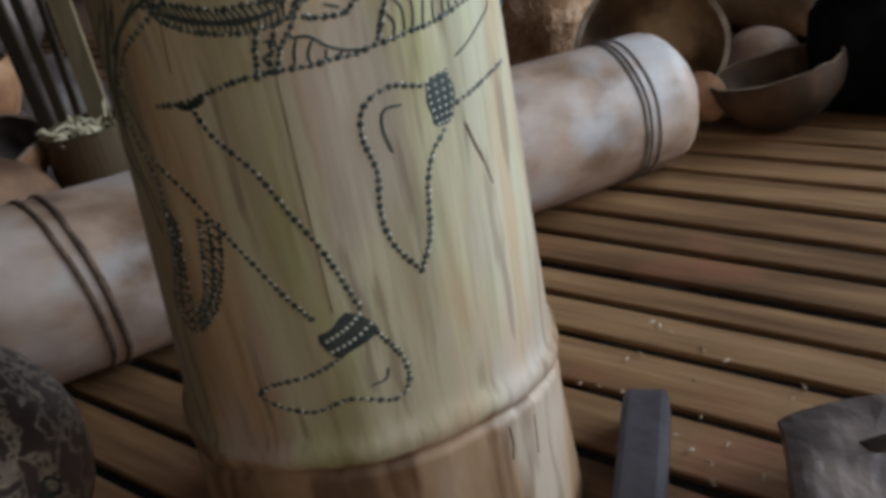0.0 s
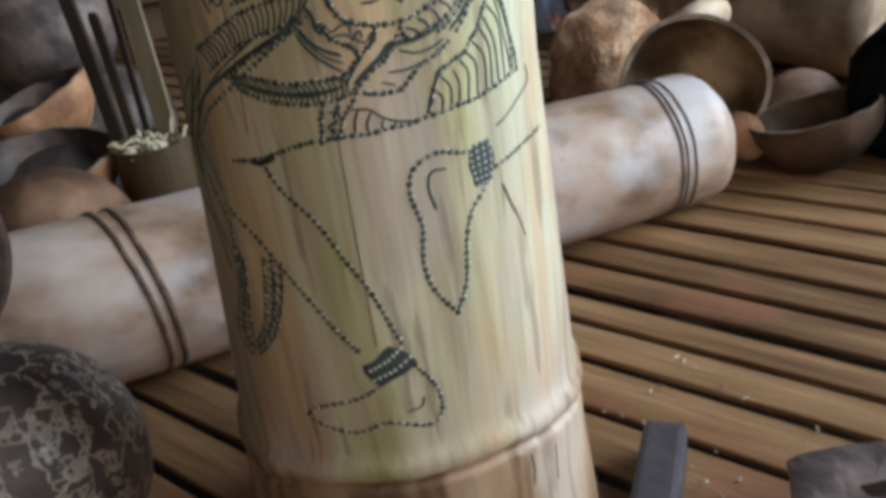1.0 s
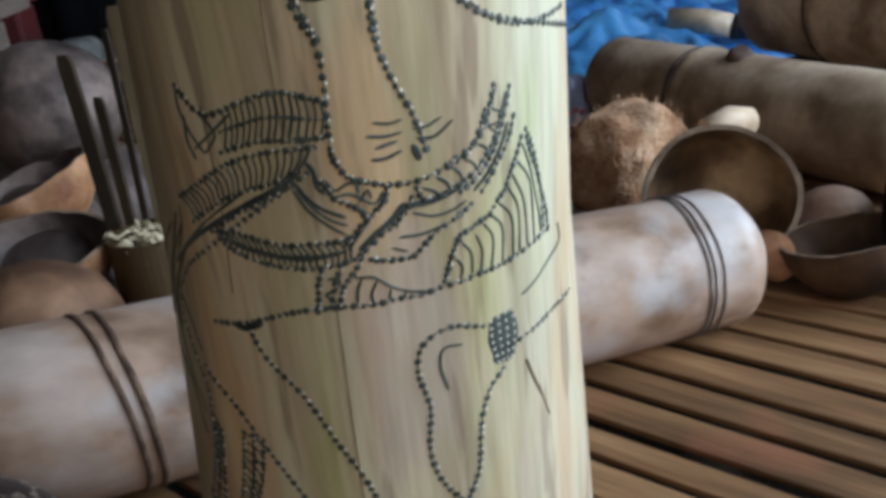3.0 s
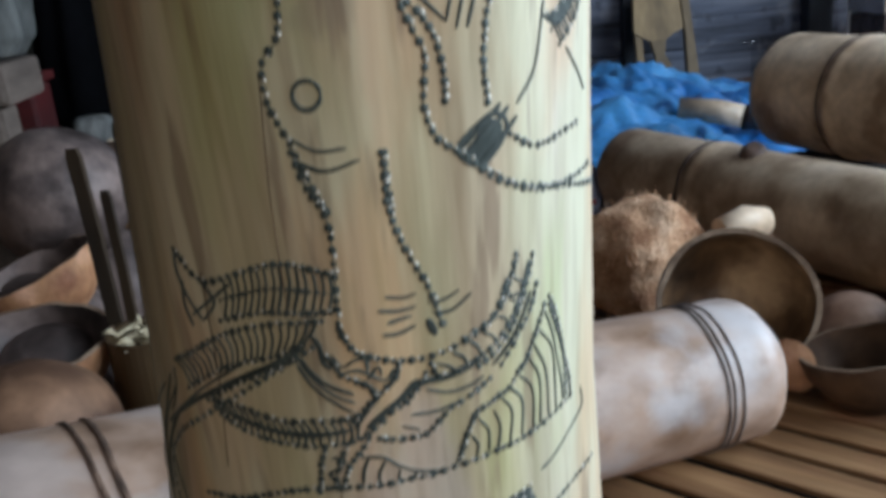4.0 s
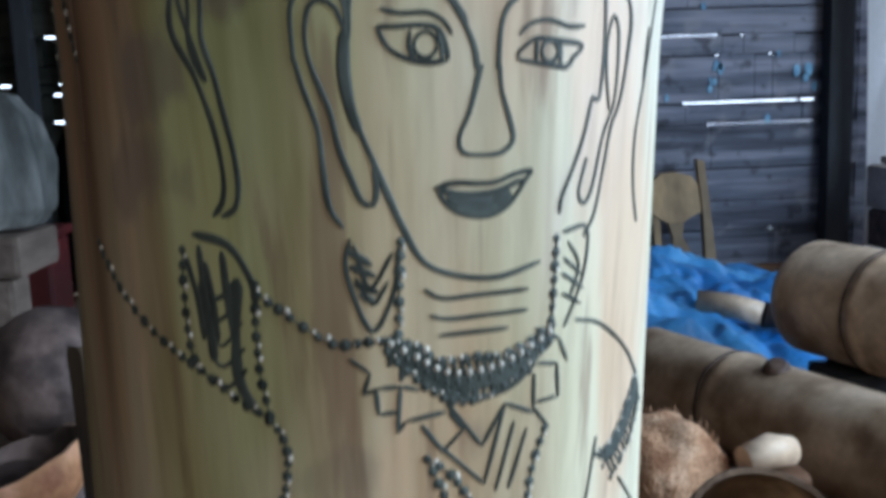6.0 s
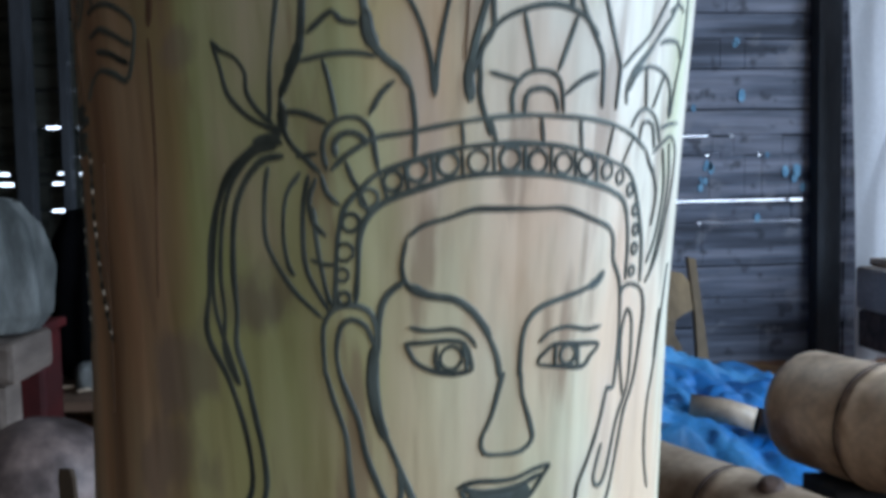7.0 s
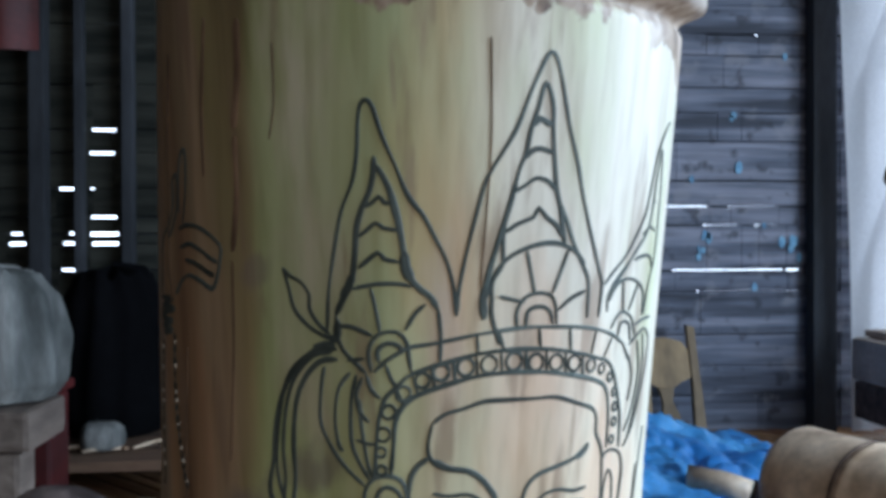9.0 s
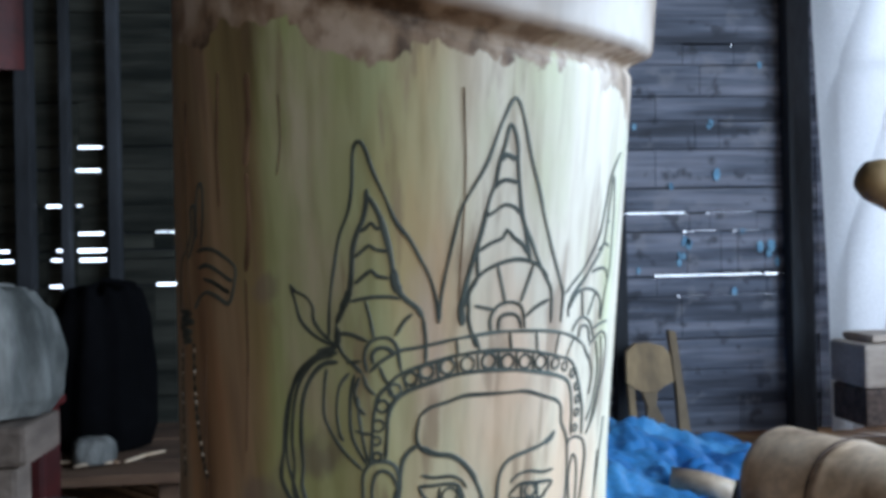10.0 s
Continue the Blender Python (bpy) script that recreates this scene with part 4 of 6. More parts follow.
ink([(-12.9, 531.1), (-11.4, 532.5), (-9.9, 534), (-8.6, 533), (-6, 532.4)], 1.3)
ink([(-12.7, 524.5), (-11.2, 526.1), (-9.3, 527.8), (-8.1, 526.4), (-5.5, 525.8)], 1.3)
ink([(-13.8, 520.1), (-11.6, 520.7), (-9, 521.2), (-5.5, 521.2), (-3.3, 520.6)])
ink([(-16.6, 514.6), (-16.3, 510.3), (-15.2, 507.1), (-13.4, 504.9), (-10.7, 501.9)], 1.3)
ink([(-10.5, 520.3), (-9.6, 516.7), (-8.5, 510.8)])
ink([(-0.7, 516.8), (-2.4, 515), (-4.1, 511.3)])
ink([(-16, 512.2), (-13.4, 511.9), (-9.8, 510.1)])
ink([(-9.8, 502.3), (-10.5, 506), (-9.8, 509.2), (-8, 510.8), (-5.4, 510.8), (-3.8, 508.7), (-3.2, 504.9), (-2.7, 502.2)])
ink([(-8.5, 504.4), (-8.9, 506.6), (-7.9, 508.2), (-6.3, 508.5), (-4.9, 507.6), (-4.5, 506.2)], 1.4)
ink([(-14.3, 504.7), (-11.1, 505.2)])
ink([(-9.3, 502.3), (-7.6, 504.4), (-5.4, 506.2), (-3.2, 507.6), (0.8, 508.3), (4.3, 509.1), (8.8, 510.1), (13.5, 510.8), (18.4, 511.3), (23.7, 511.2), (29.7, 510.8), (35.2, 509.8), (40.2, 508.1), (44.2, 505.7)])
ink([(-8.6, 479.1), (-8.5, 485.3), (-8.3, 490.8), (-8, 493), (-7.3, 496.3), (-5.3, 499), (-3.1, 501.5), (-0, 503), (4.4, 504.5), (8.9, 505.8), (13.6, 506.4), (18.6, 506.5), (24, 506.1), (30.1, 504.8), (35.8, 503.1), (39.1, 501.9), (41.5, 499.2), (43.6, 494.1), (45.5, 487.6), (46, 479.8)], 1.3)
ink([(-5.7, 479.7), (-5.4, 486.4), (-5.3, 490.8), (-4.4, 494.1), (-2.7, 496.3), (0, 497.9), (4.5, 499.6), (9, 500.9), (13.8, 501.4), (18.8, 501.4), (24.3, 500.8), (30.5, 499.5), (35.5, 497.9), (38.9, 495.9), (40.4, 492), (41.1, 487), (41.2, 480.7)], 1.4)
ink([(-5.3, 499), (-4, 495)], 1.0)
ink([(-2.5, 501.5), (-1.3, 497.1)], 1.0)
ink([(0.8, 502.9), (1.6, 498.4)], 1.0)
ink([(4.7, 504.6), (5.2, 499.8)], 1.0)
ink([(8.9, 505.5), (9.3, 500.7)], 1.0)
ink([(13.6, 506.2), (14, 501.4)], 1.0)
ink([(18.6, 506.4), (18.8, 501.4)], 1.0)
ink([(22.9, 506.1), (23.1, 501)], 1.0)
ink([(27, 505.5), (27.3, 500.2)], 1.0)
ink([(31.2, 504.5), (31.6, 498.9)], 1.0)
ink([(8.8, 510.1), (9.2, 506)])
ink([(12.8, 510.9), (14.1, 506.7)], 1.3)
ink([(21, 511.1), (21.6, 506.4)])
ink([(27.6, 510.9), (28.2, 505.5)], 1.1)
ink([(34.5, 509.8), (33.5, 504.4)], 0.8)
ink([(40.2, 508), (37.4, 502.9)], 0.7)
ink([(44.2, 505.7), (47, 501.2)], 1.0)
ink([(-10.7, 501.7), (-9.8, 498.5), (-8, 496.5)])
ink([(-7.3, 503.9), (-6.2, 500.6), (-5.1, 499)])
ink([(-11.4, 501.2), (-12.4, 497.4), (-11.7, 493.5), (-9.9, 491.3)], 1.3)
ink([(-12.2, 487.4), (-10.3, 486.6), (-8.5, 486.4)])
ink([(4.9, 514.4), (5.1, 519.7), (5.7, 524.9), (6.7, 531.1), (7.7, 536.8), (8.8, 542.4), (10.5, 546.4), (12.6, 550.6), (14.3, 554.6), (16.4, 561.7), (17.6, 565.3), (18.7, 568.2), (19.7, 569.9), (20.8, 569.2), (21.8, 566.5), (22.7, 562.9), (24.6, 554.6), (26.7, 547.5), (28.7, 539.2), (31, 531.8), (33.7, 524.1), (35, 520.7), (35, 517.3), (34.7, 512.7)])
ink([(13, 524.9), (12.7, 532.2), (13.5, 537.4), (14.3, 541.5), (15.1, 545.7), (16.1, 548.7), (16.8, 553.8), (17.9, 558.1), (18.6, 561.9), (19.2, 563.5), (20.1, 562), (21, 558.4), (21.2, 554.2), (21.7, 549.2), (22.6, 542), (23.6, 537.8), (24.8, 531.5), (25.2, 529.4)], 1.4)
ink([(14.7, 543.6), (13.5, 537.4), (12.3, 532.2), (11.1, 527), (10.1, 521.8), (9.6, 517.5), (9.8, 513.3)], 1.8)
ink([(10, 520.7), (9.5, 517.5), (10, 513.5)], 2.6)
ink([(10.2, 518.1), (11.2, 521.8), (13, 524.9)])
ink([(23.3, 538.9), (25.2, 534.7), (27.2, 529.4), (30, 524), (31.3, 520.7), (31.6, 512.8)], 1.3)
ink([(16.9, 554.3), (18.4, 556), (19.9, 555.3), (20.9, 555)], 1.9)
ink([(15.9, 547.5), (17.3, 549.3), (18.9, 549.8), (21.8, 549)], 1.4)
ink([(14.3, 540.5), (16.6, 542.2), (18.5, 543.6), (21, 542.9), (22.5, 541.1)], 1.3)
ink([(13, 532), (15.5, 533.9), (18.4, 535.3), (19.3, 537.3), (20.9, 535.4), (23.1, 533.6), (24.6, 531)], 1.3)
ink([(13.1, 507.8), (12.5, 510), (11.3, 514.3), (11.2, 517.5), (11.2, 521.8), (13.4, 526), (16.7, 528.3), (20.6, 529.6), (23.8, 529.6), (27.3, 528.1), (30, 525.1)], 1.3)
ink([(17.5, 528.1), (18.7, 522.8), (19.6, 518.7)])
ink([(26.1, 528.3), (24.7, 523.4), (23.3, 518.7)])
ink([(12.5, 518.3), (15.2, 517.5), (17.6, 516.9)])
ink([(30.6, 519), (27.4, 517.4), (24.4, 514.6)])
ink([(16.4, 511.5), (16.2, 514.8), (17.6, 517.7), (20.1, 518.8), (22.8, 518.3), (24, 516.3), (24.6, 511.8)])
ink([(18.2, 511.5), (18.3, 514.2), (19.2, 515.5), (21.3, 515.8), (23, 514.7), (23.7, 511.9)], 1.4)
ink([(35.8, 520.1), (38.6, 523), (42.5, 526.6), (45.8, 531.4), (48.4, 536.3), (49.8, 542.3), (51.2, 548.3), (53, 553.3), (56.4, 557.4), (59.5, 559.5)], 1.0)
ink([(37.4, 513.8), (37.3, 517.2), (39.7, 520.7), (43.7, 524.9), (46.3, 527.9), (50.2, 532.8), (51.7, 538.9), (52.5, 546.2), (54.3, 552.1), (55.6, 544.2), (55.7, 536.9), (55.4, 527), (52.8, 519.5), (51.4, 512.1)], 1.0)
ink([(38.2, 519), (40.4, 521.3), (44, 524.9)], 1.8)
ink([(45.6, 525.5), (48.8, 526.5), (52.3, 526.3), (54.2, 523.3)], 1.0)
ink([(48, 531.5), (51.4, 533.5), (53.7, 532.5)], 1.0)
ink([(50.9, 538.9), (53, 539.7)], 0.9)
ink([(37.7, 516.1), (39.8, 519.5), (43.2, 521.1), (47.4, 520.5), (50.4, 517.7), (50.9, 512.1)], 1.0)
ink([(42.3, 520.7), (43.2, 513.6)], 0.9)
ink([(48.2, 520.1), (46.8, 517.1), (45.2, 513.5)], 0.9)
ink([(39.2, 509.6), (40.6, 511.9), (43.2, 513.4), (46.5, 511.7), (48.4, 507.3)], 1.0)
ink([(42, 507.7), (42.6, 510.6), (45.6, 510.5), (46.7, 506.2)], 1.0)
ink([(48, 509.8), (51.7, 510.9), (55.8, 511.3)], 0.9)
ink([(46.4, 505), (49.6, 507.2), (53, 508.5), (56.2, 505.5), (56, 499.1), (53.5, 491.5), (50.9, 484.1), (47.7, 479.5)], 0.9)
ink([(52.1, 507.3), (53.5, 499.3), (51.5, 489.2), (48.8, 480.6)], 0.9)
ink([(49.8, 506), (51.5, 498.2), (50, 489.4), (47.6, 483.4)], 0.9)
ink([(46.8, 502.5), (48.7, 497.3), (48, 491)], 0.9)
ink([(-27.3, 524.5), (-25.8, 522.7), (-23.8, 521.6), (-22, 518.9), (-21.8, 515.7), (-19.9, 512.4), (-17.6, 510.3)], 1.3)
ink([(-27.3, 524.5), (-26, 520), (-24.9, 515.7), (-22.4, 512.4), (-19.9, 510.5), (-17.1, 509.2)], 1.3)
ink([(-18, 509.8), (-16.4, 509.2), (-16.3, 513.5)], 2.4)
ink([(-16.2, 507.1), (-20, 507), (-23.5, 503.7), (-26.4, 498.6), (-28.2, 491.2), (-28.8, 482), (-29.4, 473.7), (-26, 466.1), (-23.7, 459.5), (-22.2, 452.9), (-21.6, 447.1), (-22.2, 443.3), (-23.7, 441.3)], 1.6)
ink([(-17.1, 506.5), (-21, 505.4), (-24.6, 500.3), (-26.3, 493.6), (-26.8, 484.5), (-26.2, 477.6), (-26.4, 470.7), (-24.1, 464.7)], 1.3)
ink([(-16, 504.9), (-19.5, 504.3), (-22.5, 500.4), (-24.2, 494.8), (-24.6, 485.8), (-24.1, 477.8), (-24.3, 471.9), (-22.6, 465.8), (-21.1, 458.7), (-19.8, 452.5), (-19.2, 446.3), (-20, 442.5), (-22.2, 441.2)], 1.6)
ink([(-17.6, 508.7), (-23, 504.8), (-26.1, 500.3), (-27.7, 491.2), (-28, 479.7), (-25.8, 470.7), (-23.7, 464.5)], 1.3)
ink([(-16.5, 507.9), (-18.5, 508.4), (-20.9, 507.6)], 1.3)
ink([(-18.6, 503.3), (-19.1, 499.4), (-19.2, 491.7), (-17.8, 487.3), (-14.6, 481.8), (-10.4, 477.1)], 1.3)
ink([(-13.6, 502.2), (-15.8, 498.4), (-16.3, 491.8), (-15.5, 486.2), (-14.5, 484.6)], 1.3)
ink([(-12.5, 501.7), (-13.3, 496.3), (-13.1, 487.4), (-11.8, 483), (-9.5, 478.5)], 1.3)
ink([(-11.8, 496.3), (-11.2, 489.7), (-9.9, 481.9), (-9, 479.1)])
ink([(-2.6, 470.5), (-2.8, 475.7), (-4, 478.5), (-6.3, 479.4), (-8.6, 478.9), (-10, 476.8), (-10.4, 474), (-10, 467.1), (-10.1, 468.2), (-8.9, 463.1), (-6.9, 456), (-6.2, 448.8), (-5.4, 442.5), (-3.4, 438.8)], 1.3)
ink([(-3, 472.1), (-4.2, 475.6), (-6.2, 476.9), (-7.8, 475.6), (-8.4, 471.2), (-7.6, 466.2), (-5.2, 459.1), (-4, 452.9), (-2.4, 447.7), (-0.8, 443.4), (0.8, 442.8), (1.3, 445.4), (0.9, 449.6)], 1.3)
ink([(1.4, 483.4), (-0.4, 482), (-1.9, 479.6), (-2.4, 475.1), (-2.4, 472.1), (-3.1, 466.1), (-2.3, 461), (-1.1, 455.9), (0.9, 450.1), (2.9, 444.3), (5, 438.6), (8.2, 432), (13.4, 429), (19.9, 428), (27.2, 430)], 1.5)
ink([(-3, 472.1), (-3.1, 465.1), (-2.2, 459), (-0.9, 454.9)], 2.6)
ink([(39.8, 476.6), (40.5, 479), (43.3, 479.7), (46.7, 478.1), (48.1, 473.5), (47.5, 466.5), (46.3, 460.2), (45, 456.6), (43.6, 454), (41.6, 445.1), (39.5, 437.3), (36.7, 433.4)])
ink([(42.8, 457.2), (41.6, 464.1), (41.5, 470.5), (42.8, 474.7), (44.6, 471.7), (44.8, 464.5), (44, 458.2), (41.2, 452.2), (38.5, 442.3), (36.5, 440), (35, 442.1), (36.8, 448.6)], 1.1)
ink([(1.4, 490.7), (3.6, 492.8), (7.3, 494), (11, 495.3), (15.9, 495.3), (21.2, 495.2), (25.7, 495.1), (30.9, 493.1), (35.3, 491.2), (36.7, 488.8), (37, 485.1), (39, 481.7), (40.1, 477.1), (40.6, 468.1), (39.6, 459.4), (37.8, 459.7), (36, 453.3), (33.5, 447), (31.2, 441.9), (30.7, 438.6)], 1.3)
ink([(1.4, 490.7), (0.8, 486.3), (1.4, 482.9), (3.8, 480.8), (7.5, 480.1), (10.4, 478.4), (13.5, 474), (15.6, 469.1), (16.2, 465.5), (16.7, 465.9), (16.1, 462.8), (15, 457.8), (13.5, 453.7), (14.1, 451), (17.3, 450.4), (20.2, 450.7), (22, 452.6), (21.6, 455.8), (20.1, 461.3), (19.7, 465.6), (19.5, 465), (19.8, 472.1), (20.8, 475.5), (23, 477.6), (26.5, 478.8), (31, 480.2), (34.2, 482.1)], 1.3)
ink([(31, 480.2), (33.3, 481.2), (34.7, 483)], 2.2)
ink([(1.9, 482.6), (4.7, 480.7), (8.5, 479.8), (11.4, 477.5), (14.5, 472.8)], 1.9)
ink([(2, 475.2), (4.8, 474.4), (8.5, 474.5), (11, 473.1), (12.3, 470.9)])
ink([(1.5, 472.4), (3.8, 472.3), (7.6, 472.5), (10.3, 471.8), (11.4, 469), (11.8, 466.7)], 1.4)
ink([(1.5, 472.4), (2.9, 469.2), (5.3, 467.3), (8.7, 466.4), (11.6, 466.7)], 1.4)
ink([(6.2, 471.8), (6, 469), (6.9, 466.8)], 1.3)
ink([(10, 471.8), (10.8, 469.1), (10.8, 466.8)], 1.5)
ink([(22.7, 470.7), (24.4, 472.6), (27.5, 473.3), (31.5, 472.3), (34.9, 472.5)], 1.1)
ink([(22.5, 466.9), (24, 469.1), (25.7, 470.2), (29.6, 469.8), (34.6, 469.1), (32.5, 466.8), (31.2, 465.3), (27.1, 465.8), (22.5, 466.9)])
ink([(25.7, 470.2), (25.6, 466.4)])
ink([(29.9, 469.7), (30, 465.5)])
ink([(9.7, 444.9), (11.9, 445.7), (14.2, 445.7), (16.5, 445.4), (19.3, 445.5), (22.2, 446.6), (25.3, 447.4)], 1.3)
ink([(10.2, 444.6), (11.5, 442.3), (13.7, 440.4), (17.4, 439.5), (20.3, 440.3), (22.3, 442.2), (24.3, 445.6), (25.4, 447.1)], 1.3)
ink([(10.6, 444.6), (14.6, 443.5), (19.3, 443.8), (23.8, 445.7)], 1.6)
ink([(11.8, 443.6), (14.6, 441.9), (18.9, 441.4), (21.8, 443.4)], 3.6)
ink([(13.3, 441.2), (16.5, 440.3), (19.8, 441.2)], 2.6)
ink([(59.3, 482.3), (57, 472.9), (54, 461.3), (51.7, 452.1), (51.9, 442.2), (54.1, 433.9)], 1.0)
ink([(55.3, 473.2), (53.9, 462.6)], 0.8)
ink([(-58.2, 537.1), (-58.4, 543), (-57.4, 550.2), (-55.9, 551.9), (-54.8, 550.1), (-54.8, 542.8), (-56.1, 534.8)], 1.3)
ink([(-71.1, 528), (-68.9, 531.2), (-63.3, 534.9), (-61, 540.1), (-61.4, 544.6), (-60.2, 546.3), (-58.9, 545.2), (-59.1, 538.6), (-61.2, 534.2), (-63.4, 531.5)], 1.3)
ink([(-71.1, 528), (-72.3, 521.8), (-73.2, 517)], 1.3)
ink([(-58, 533.4), (-54.7, 534.1), (-49.9, 533.7), (-45.5, 531.8), (-42.8, 530), (-41.7, 528.2), (-42.7, 522.4), (-44.4, 519.5), (-48.7, 521.2), (-53.4, 522.3), (-56.9, 520.8), (-59.8, 517.6)], 1.4)
ink([(-57.5, 528.9), (-53.2, 529.7), (-48.5, 528.2), (-44.2, 526), (-42.6, 525.6)], 1.4)
ink([(-55, 526), (-50.1, 525), (-45.7, 523.1), (-43.6, 522.4)], 1.4)
ink([(-73.3, 516.2), (-62.9, 516), (-71.8, 513.9), (-60.9, 513.8), (-73.5, 511.4), (-62.1, 510.7), (-70.6, 509), (-62.2, 508.4), (-69.3, 507.2)], 2.0)
ink([(-61.3, 516.4), (-72.8, 512.3), (-62.8, 508)], 1.5)
dots([(-70.3, 504.6), (-72.1, 493.2), (-72.3, 480.2), (-70.4, 467.7)])
dots([(-60.8, 507), (-60.7, 494.7), (-59.2, 484), (-56.7, 475.1), (-54.7, 470.4)])
ring(-7.4, 480.6, 1.1, 1.0)
ring(-7.6, 484.7, 1.1, 1.0)
ring(-7.3, 488.6, 1.5, 1.0)
ring(-6.5, 493.6, 1.5, 1.0)
ring(-4, 497.6, 1.6, 1.0)
ring(-0.7, 500.4, 1.6, 1.0)
ring(2.6, 502.1, 1.8, 1.0)
ring(7, 503.1, 1.9, 1.0)
ring(11.4, 503.5, 1.9, 1.0)
ring(16.3, 503.9, 2, 1.0)
ring(20.8, 503.4, 1.9, 1.0)
ring(25.1, 503.1, 1.8, 1.0)
ring(29.2, 502.6, 1.8, 1.0)
ring(33.7, 501.7, 1.5, 1.0)
ring(37.1, 500.5, 1.2, 1.0)
ring(40.4, 498.1, 1.1, 1.0)
ring(42.6, 494.2, 1, 1.0)
ring(43.2, 490.4, 1, 1.0)
ring(43.3, 486.7, 1, 1.0)
ring(43, 482.3, 1, 1.0)
ring(8.4, 469.3, 2.1, 1.0)
ring(28, 468, 1.8, 1.0)

crack([(-10.2, 266.7), (-9.9, 243.5), (-9.4, 214.0), (-8.6, 179.3)], 0.55)
crack([(36.5, 232), (39.0, 222), (41.5, 214)], 1.6)
crack([(40.5, 219), (42.0, 212), (44.0, 204)], 0.8)
crack([(-38.0, 578), (-37.6, 566), (-38.4, 555)], 2.6)
crack([(-38.2, 553), (-37.6, 540), (-38.3, 528)], 2.0)
crack([(-38.4, 526), (-38.0, 505), (-38.6, 480)], 0.9)
crack([(-47.5, 580), (-48.2, 560), (-47.4, 545)], 1.6)
crack([(-63.0, 575), (-64, 540), (-62.5, 515)], 1.3)
crack([(-54.0, 505), (-55, 480), (-54.2, 455)], 0.8)
crack([(8.5, 572), (9.5, 550), (9.0, 520)], 0.5)
crack([(-30.0, 572), (-29.5, 560), (-30.3, 552)], 0.5)
crack([(-38.0, 330), (-37.0, 300), (-38.0, 270)], 0.4)
crack([(-18.0, 380), (-18.5, 350), (-17.5, 320)], 0.4)
crack([(33.0, 98), (33.5, 88), (32.6, 80)], 0.7)
crack([(44.0, 92), (43.5, 70)], 0.5)

# ---- bamboo poles lying about ----
def lathe_pole(name, label, a, b, ra, rb, material, rings=(), nodes=(), hollow=False, wall=0.01):
    """A bamboo pole from a to b with a rounded or open end, ring grooves at places along it."""
    a, b = Vector(a), Vector(b)
    d = b - a
    length = d.length
    side = d.cross(Vector((0, 0, 1))).normalized()
    up = side.cross(d.normalized())
    ob = thing(name, label, "bamboo pole")

    def fn(u, v):
        t = v
        r = ra + (rb - ra) * t
        s = t * length
        for n_ in nodes:
            r += 0.003 * math.exp(-((s - n_) / 0.009) ** 2) - 0.0015 * math.exp(-((s - n_ + 0.014) / 0.003) ** 2)
        end = min(s, length - s)
        r -= 0.014 * max(0, 1 - end / 0.022) ** 2.0
        ang = 2 * math.pi * u
        r += 0.0018 * noise.noise((2 * math.cos(ang), 2 * math.sin(ang), s * 7)) + 0.0005 * noise.noise((9 * math.cos(ang), 9 * math.sin(ang), s * 40))
        return a + d * t + r * (math.cos(ang) * side + math.sin(ang) * up)

    bm = grid_mesh(fn, 64, 160, close_u=True)
    bm.verts.ensure_lookup_table()
    loops = [[v for i, v in enumerate(bm.verts) if i % 161 == k] for k in (0, 160)]
    for k, loop in enumerate(loops):
        c = sum((v.co for v in loop), Vector()) / len(loop)
        if hollow:
            inner = [bm.verts.new(c + (v.co - c) * 0.80) for v in loop]
            deep = [bm.verts.new(c + (v.co - c) * 0.78 + d.normalized() * (0.09 if k == 0 else -0.09)) for v in loop]
            for i in range(64):
                j = (i + 1) % 64
                bm.faces.new((loop[i], loop[j], inner[j], inner[i]))
                bm.faces.new((inner[i], inner[j], deep[j], deep[i]))
            bm.faces.new(deep)
        else:
            bm.faces.new(loop)
    bmesh.ops.recalc_face_normals(bm, faces=bm.faces)
    body = part("culm", bm, material, ob)
    for s, w, slant, name_, stuff in [(*q, 0.0, "ring_groove", M_TIE) if len(q) == 2 else q for q in rings] + [(n_ - 0.014, 0.0016, 0.0, "ring_groove", M_TIE) for n_ in nodes]:
        t = s / length
        r = ra + (rb - ra) * t
        bm = bmesh.new()
        prof = [(-w, -0.001), (-w * 0.6, 0.0014), (w * 0.6, 0.0014), (w, -0.001)]

        def rf(u, v):
            k = min(3, int(round(v * 3)))
            ang = 2 * math.pi * u
            rr = r + prof[k][1] + 0.0018 * noise.noise((2 * math.cos(ang), 2 * math.sin(ang), s * 7)) + 0.0003
            wob = 0.0016 * noise.noise((2.5 * math.cos(ang), 2.5 * math.sin(ang), s * 9)) + slant * (2 * math.cos(ang) - 0.3 * math.sin(ang))
            return a + d * (t + (prof[k][0] + wob) / length) + rr * (math.cos(ang) * side + math.sin(ang) * up)

        bm.free()
        part(name_, grid_mesh(rf, 56, 3, close_u=True), stuff, body)
    return ob


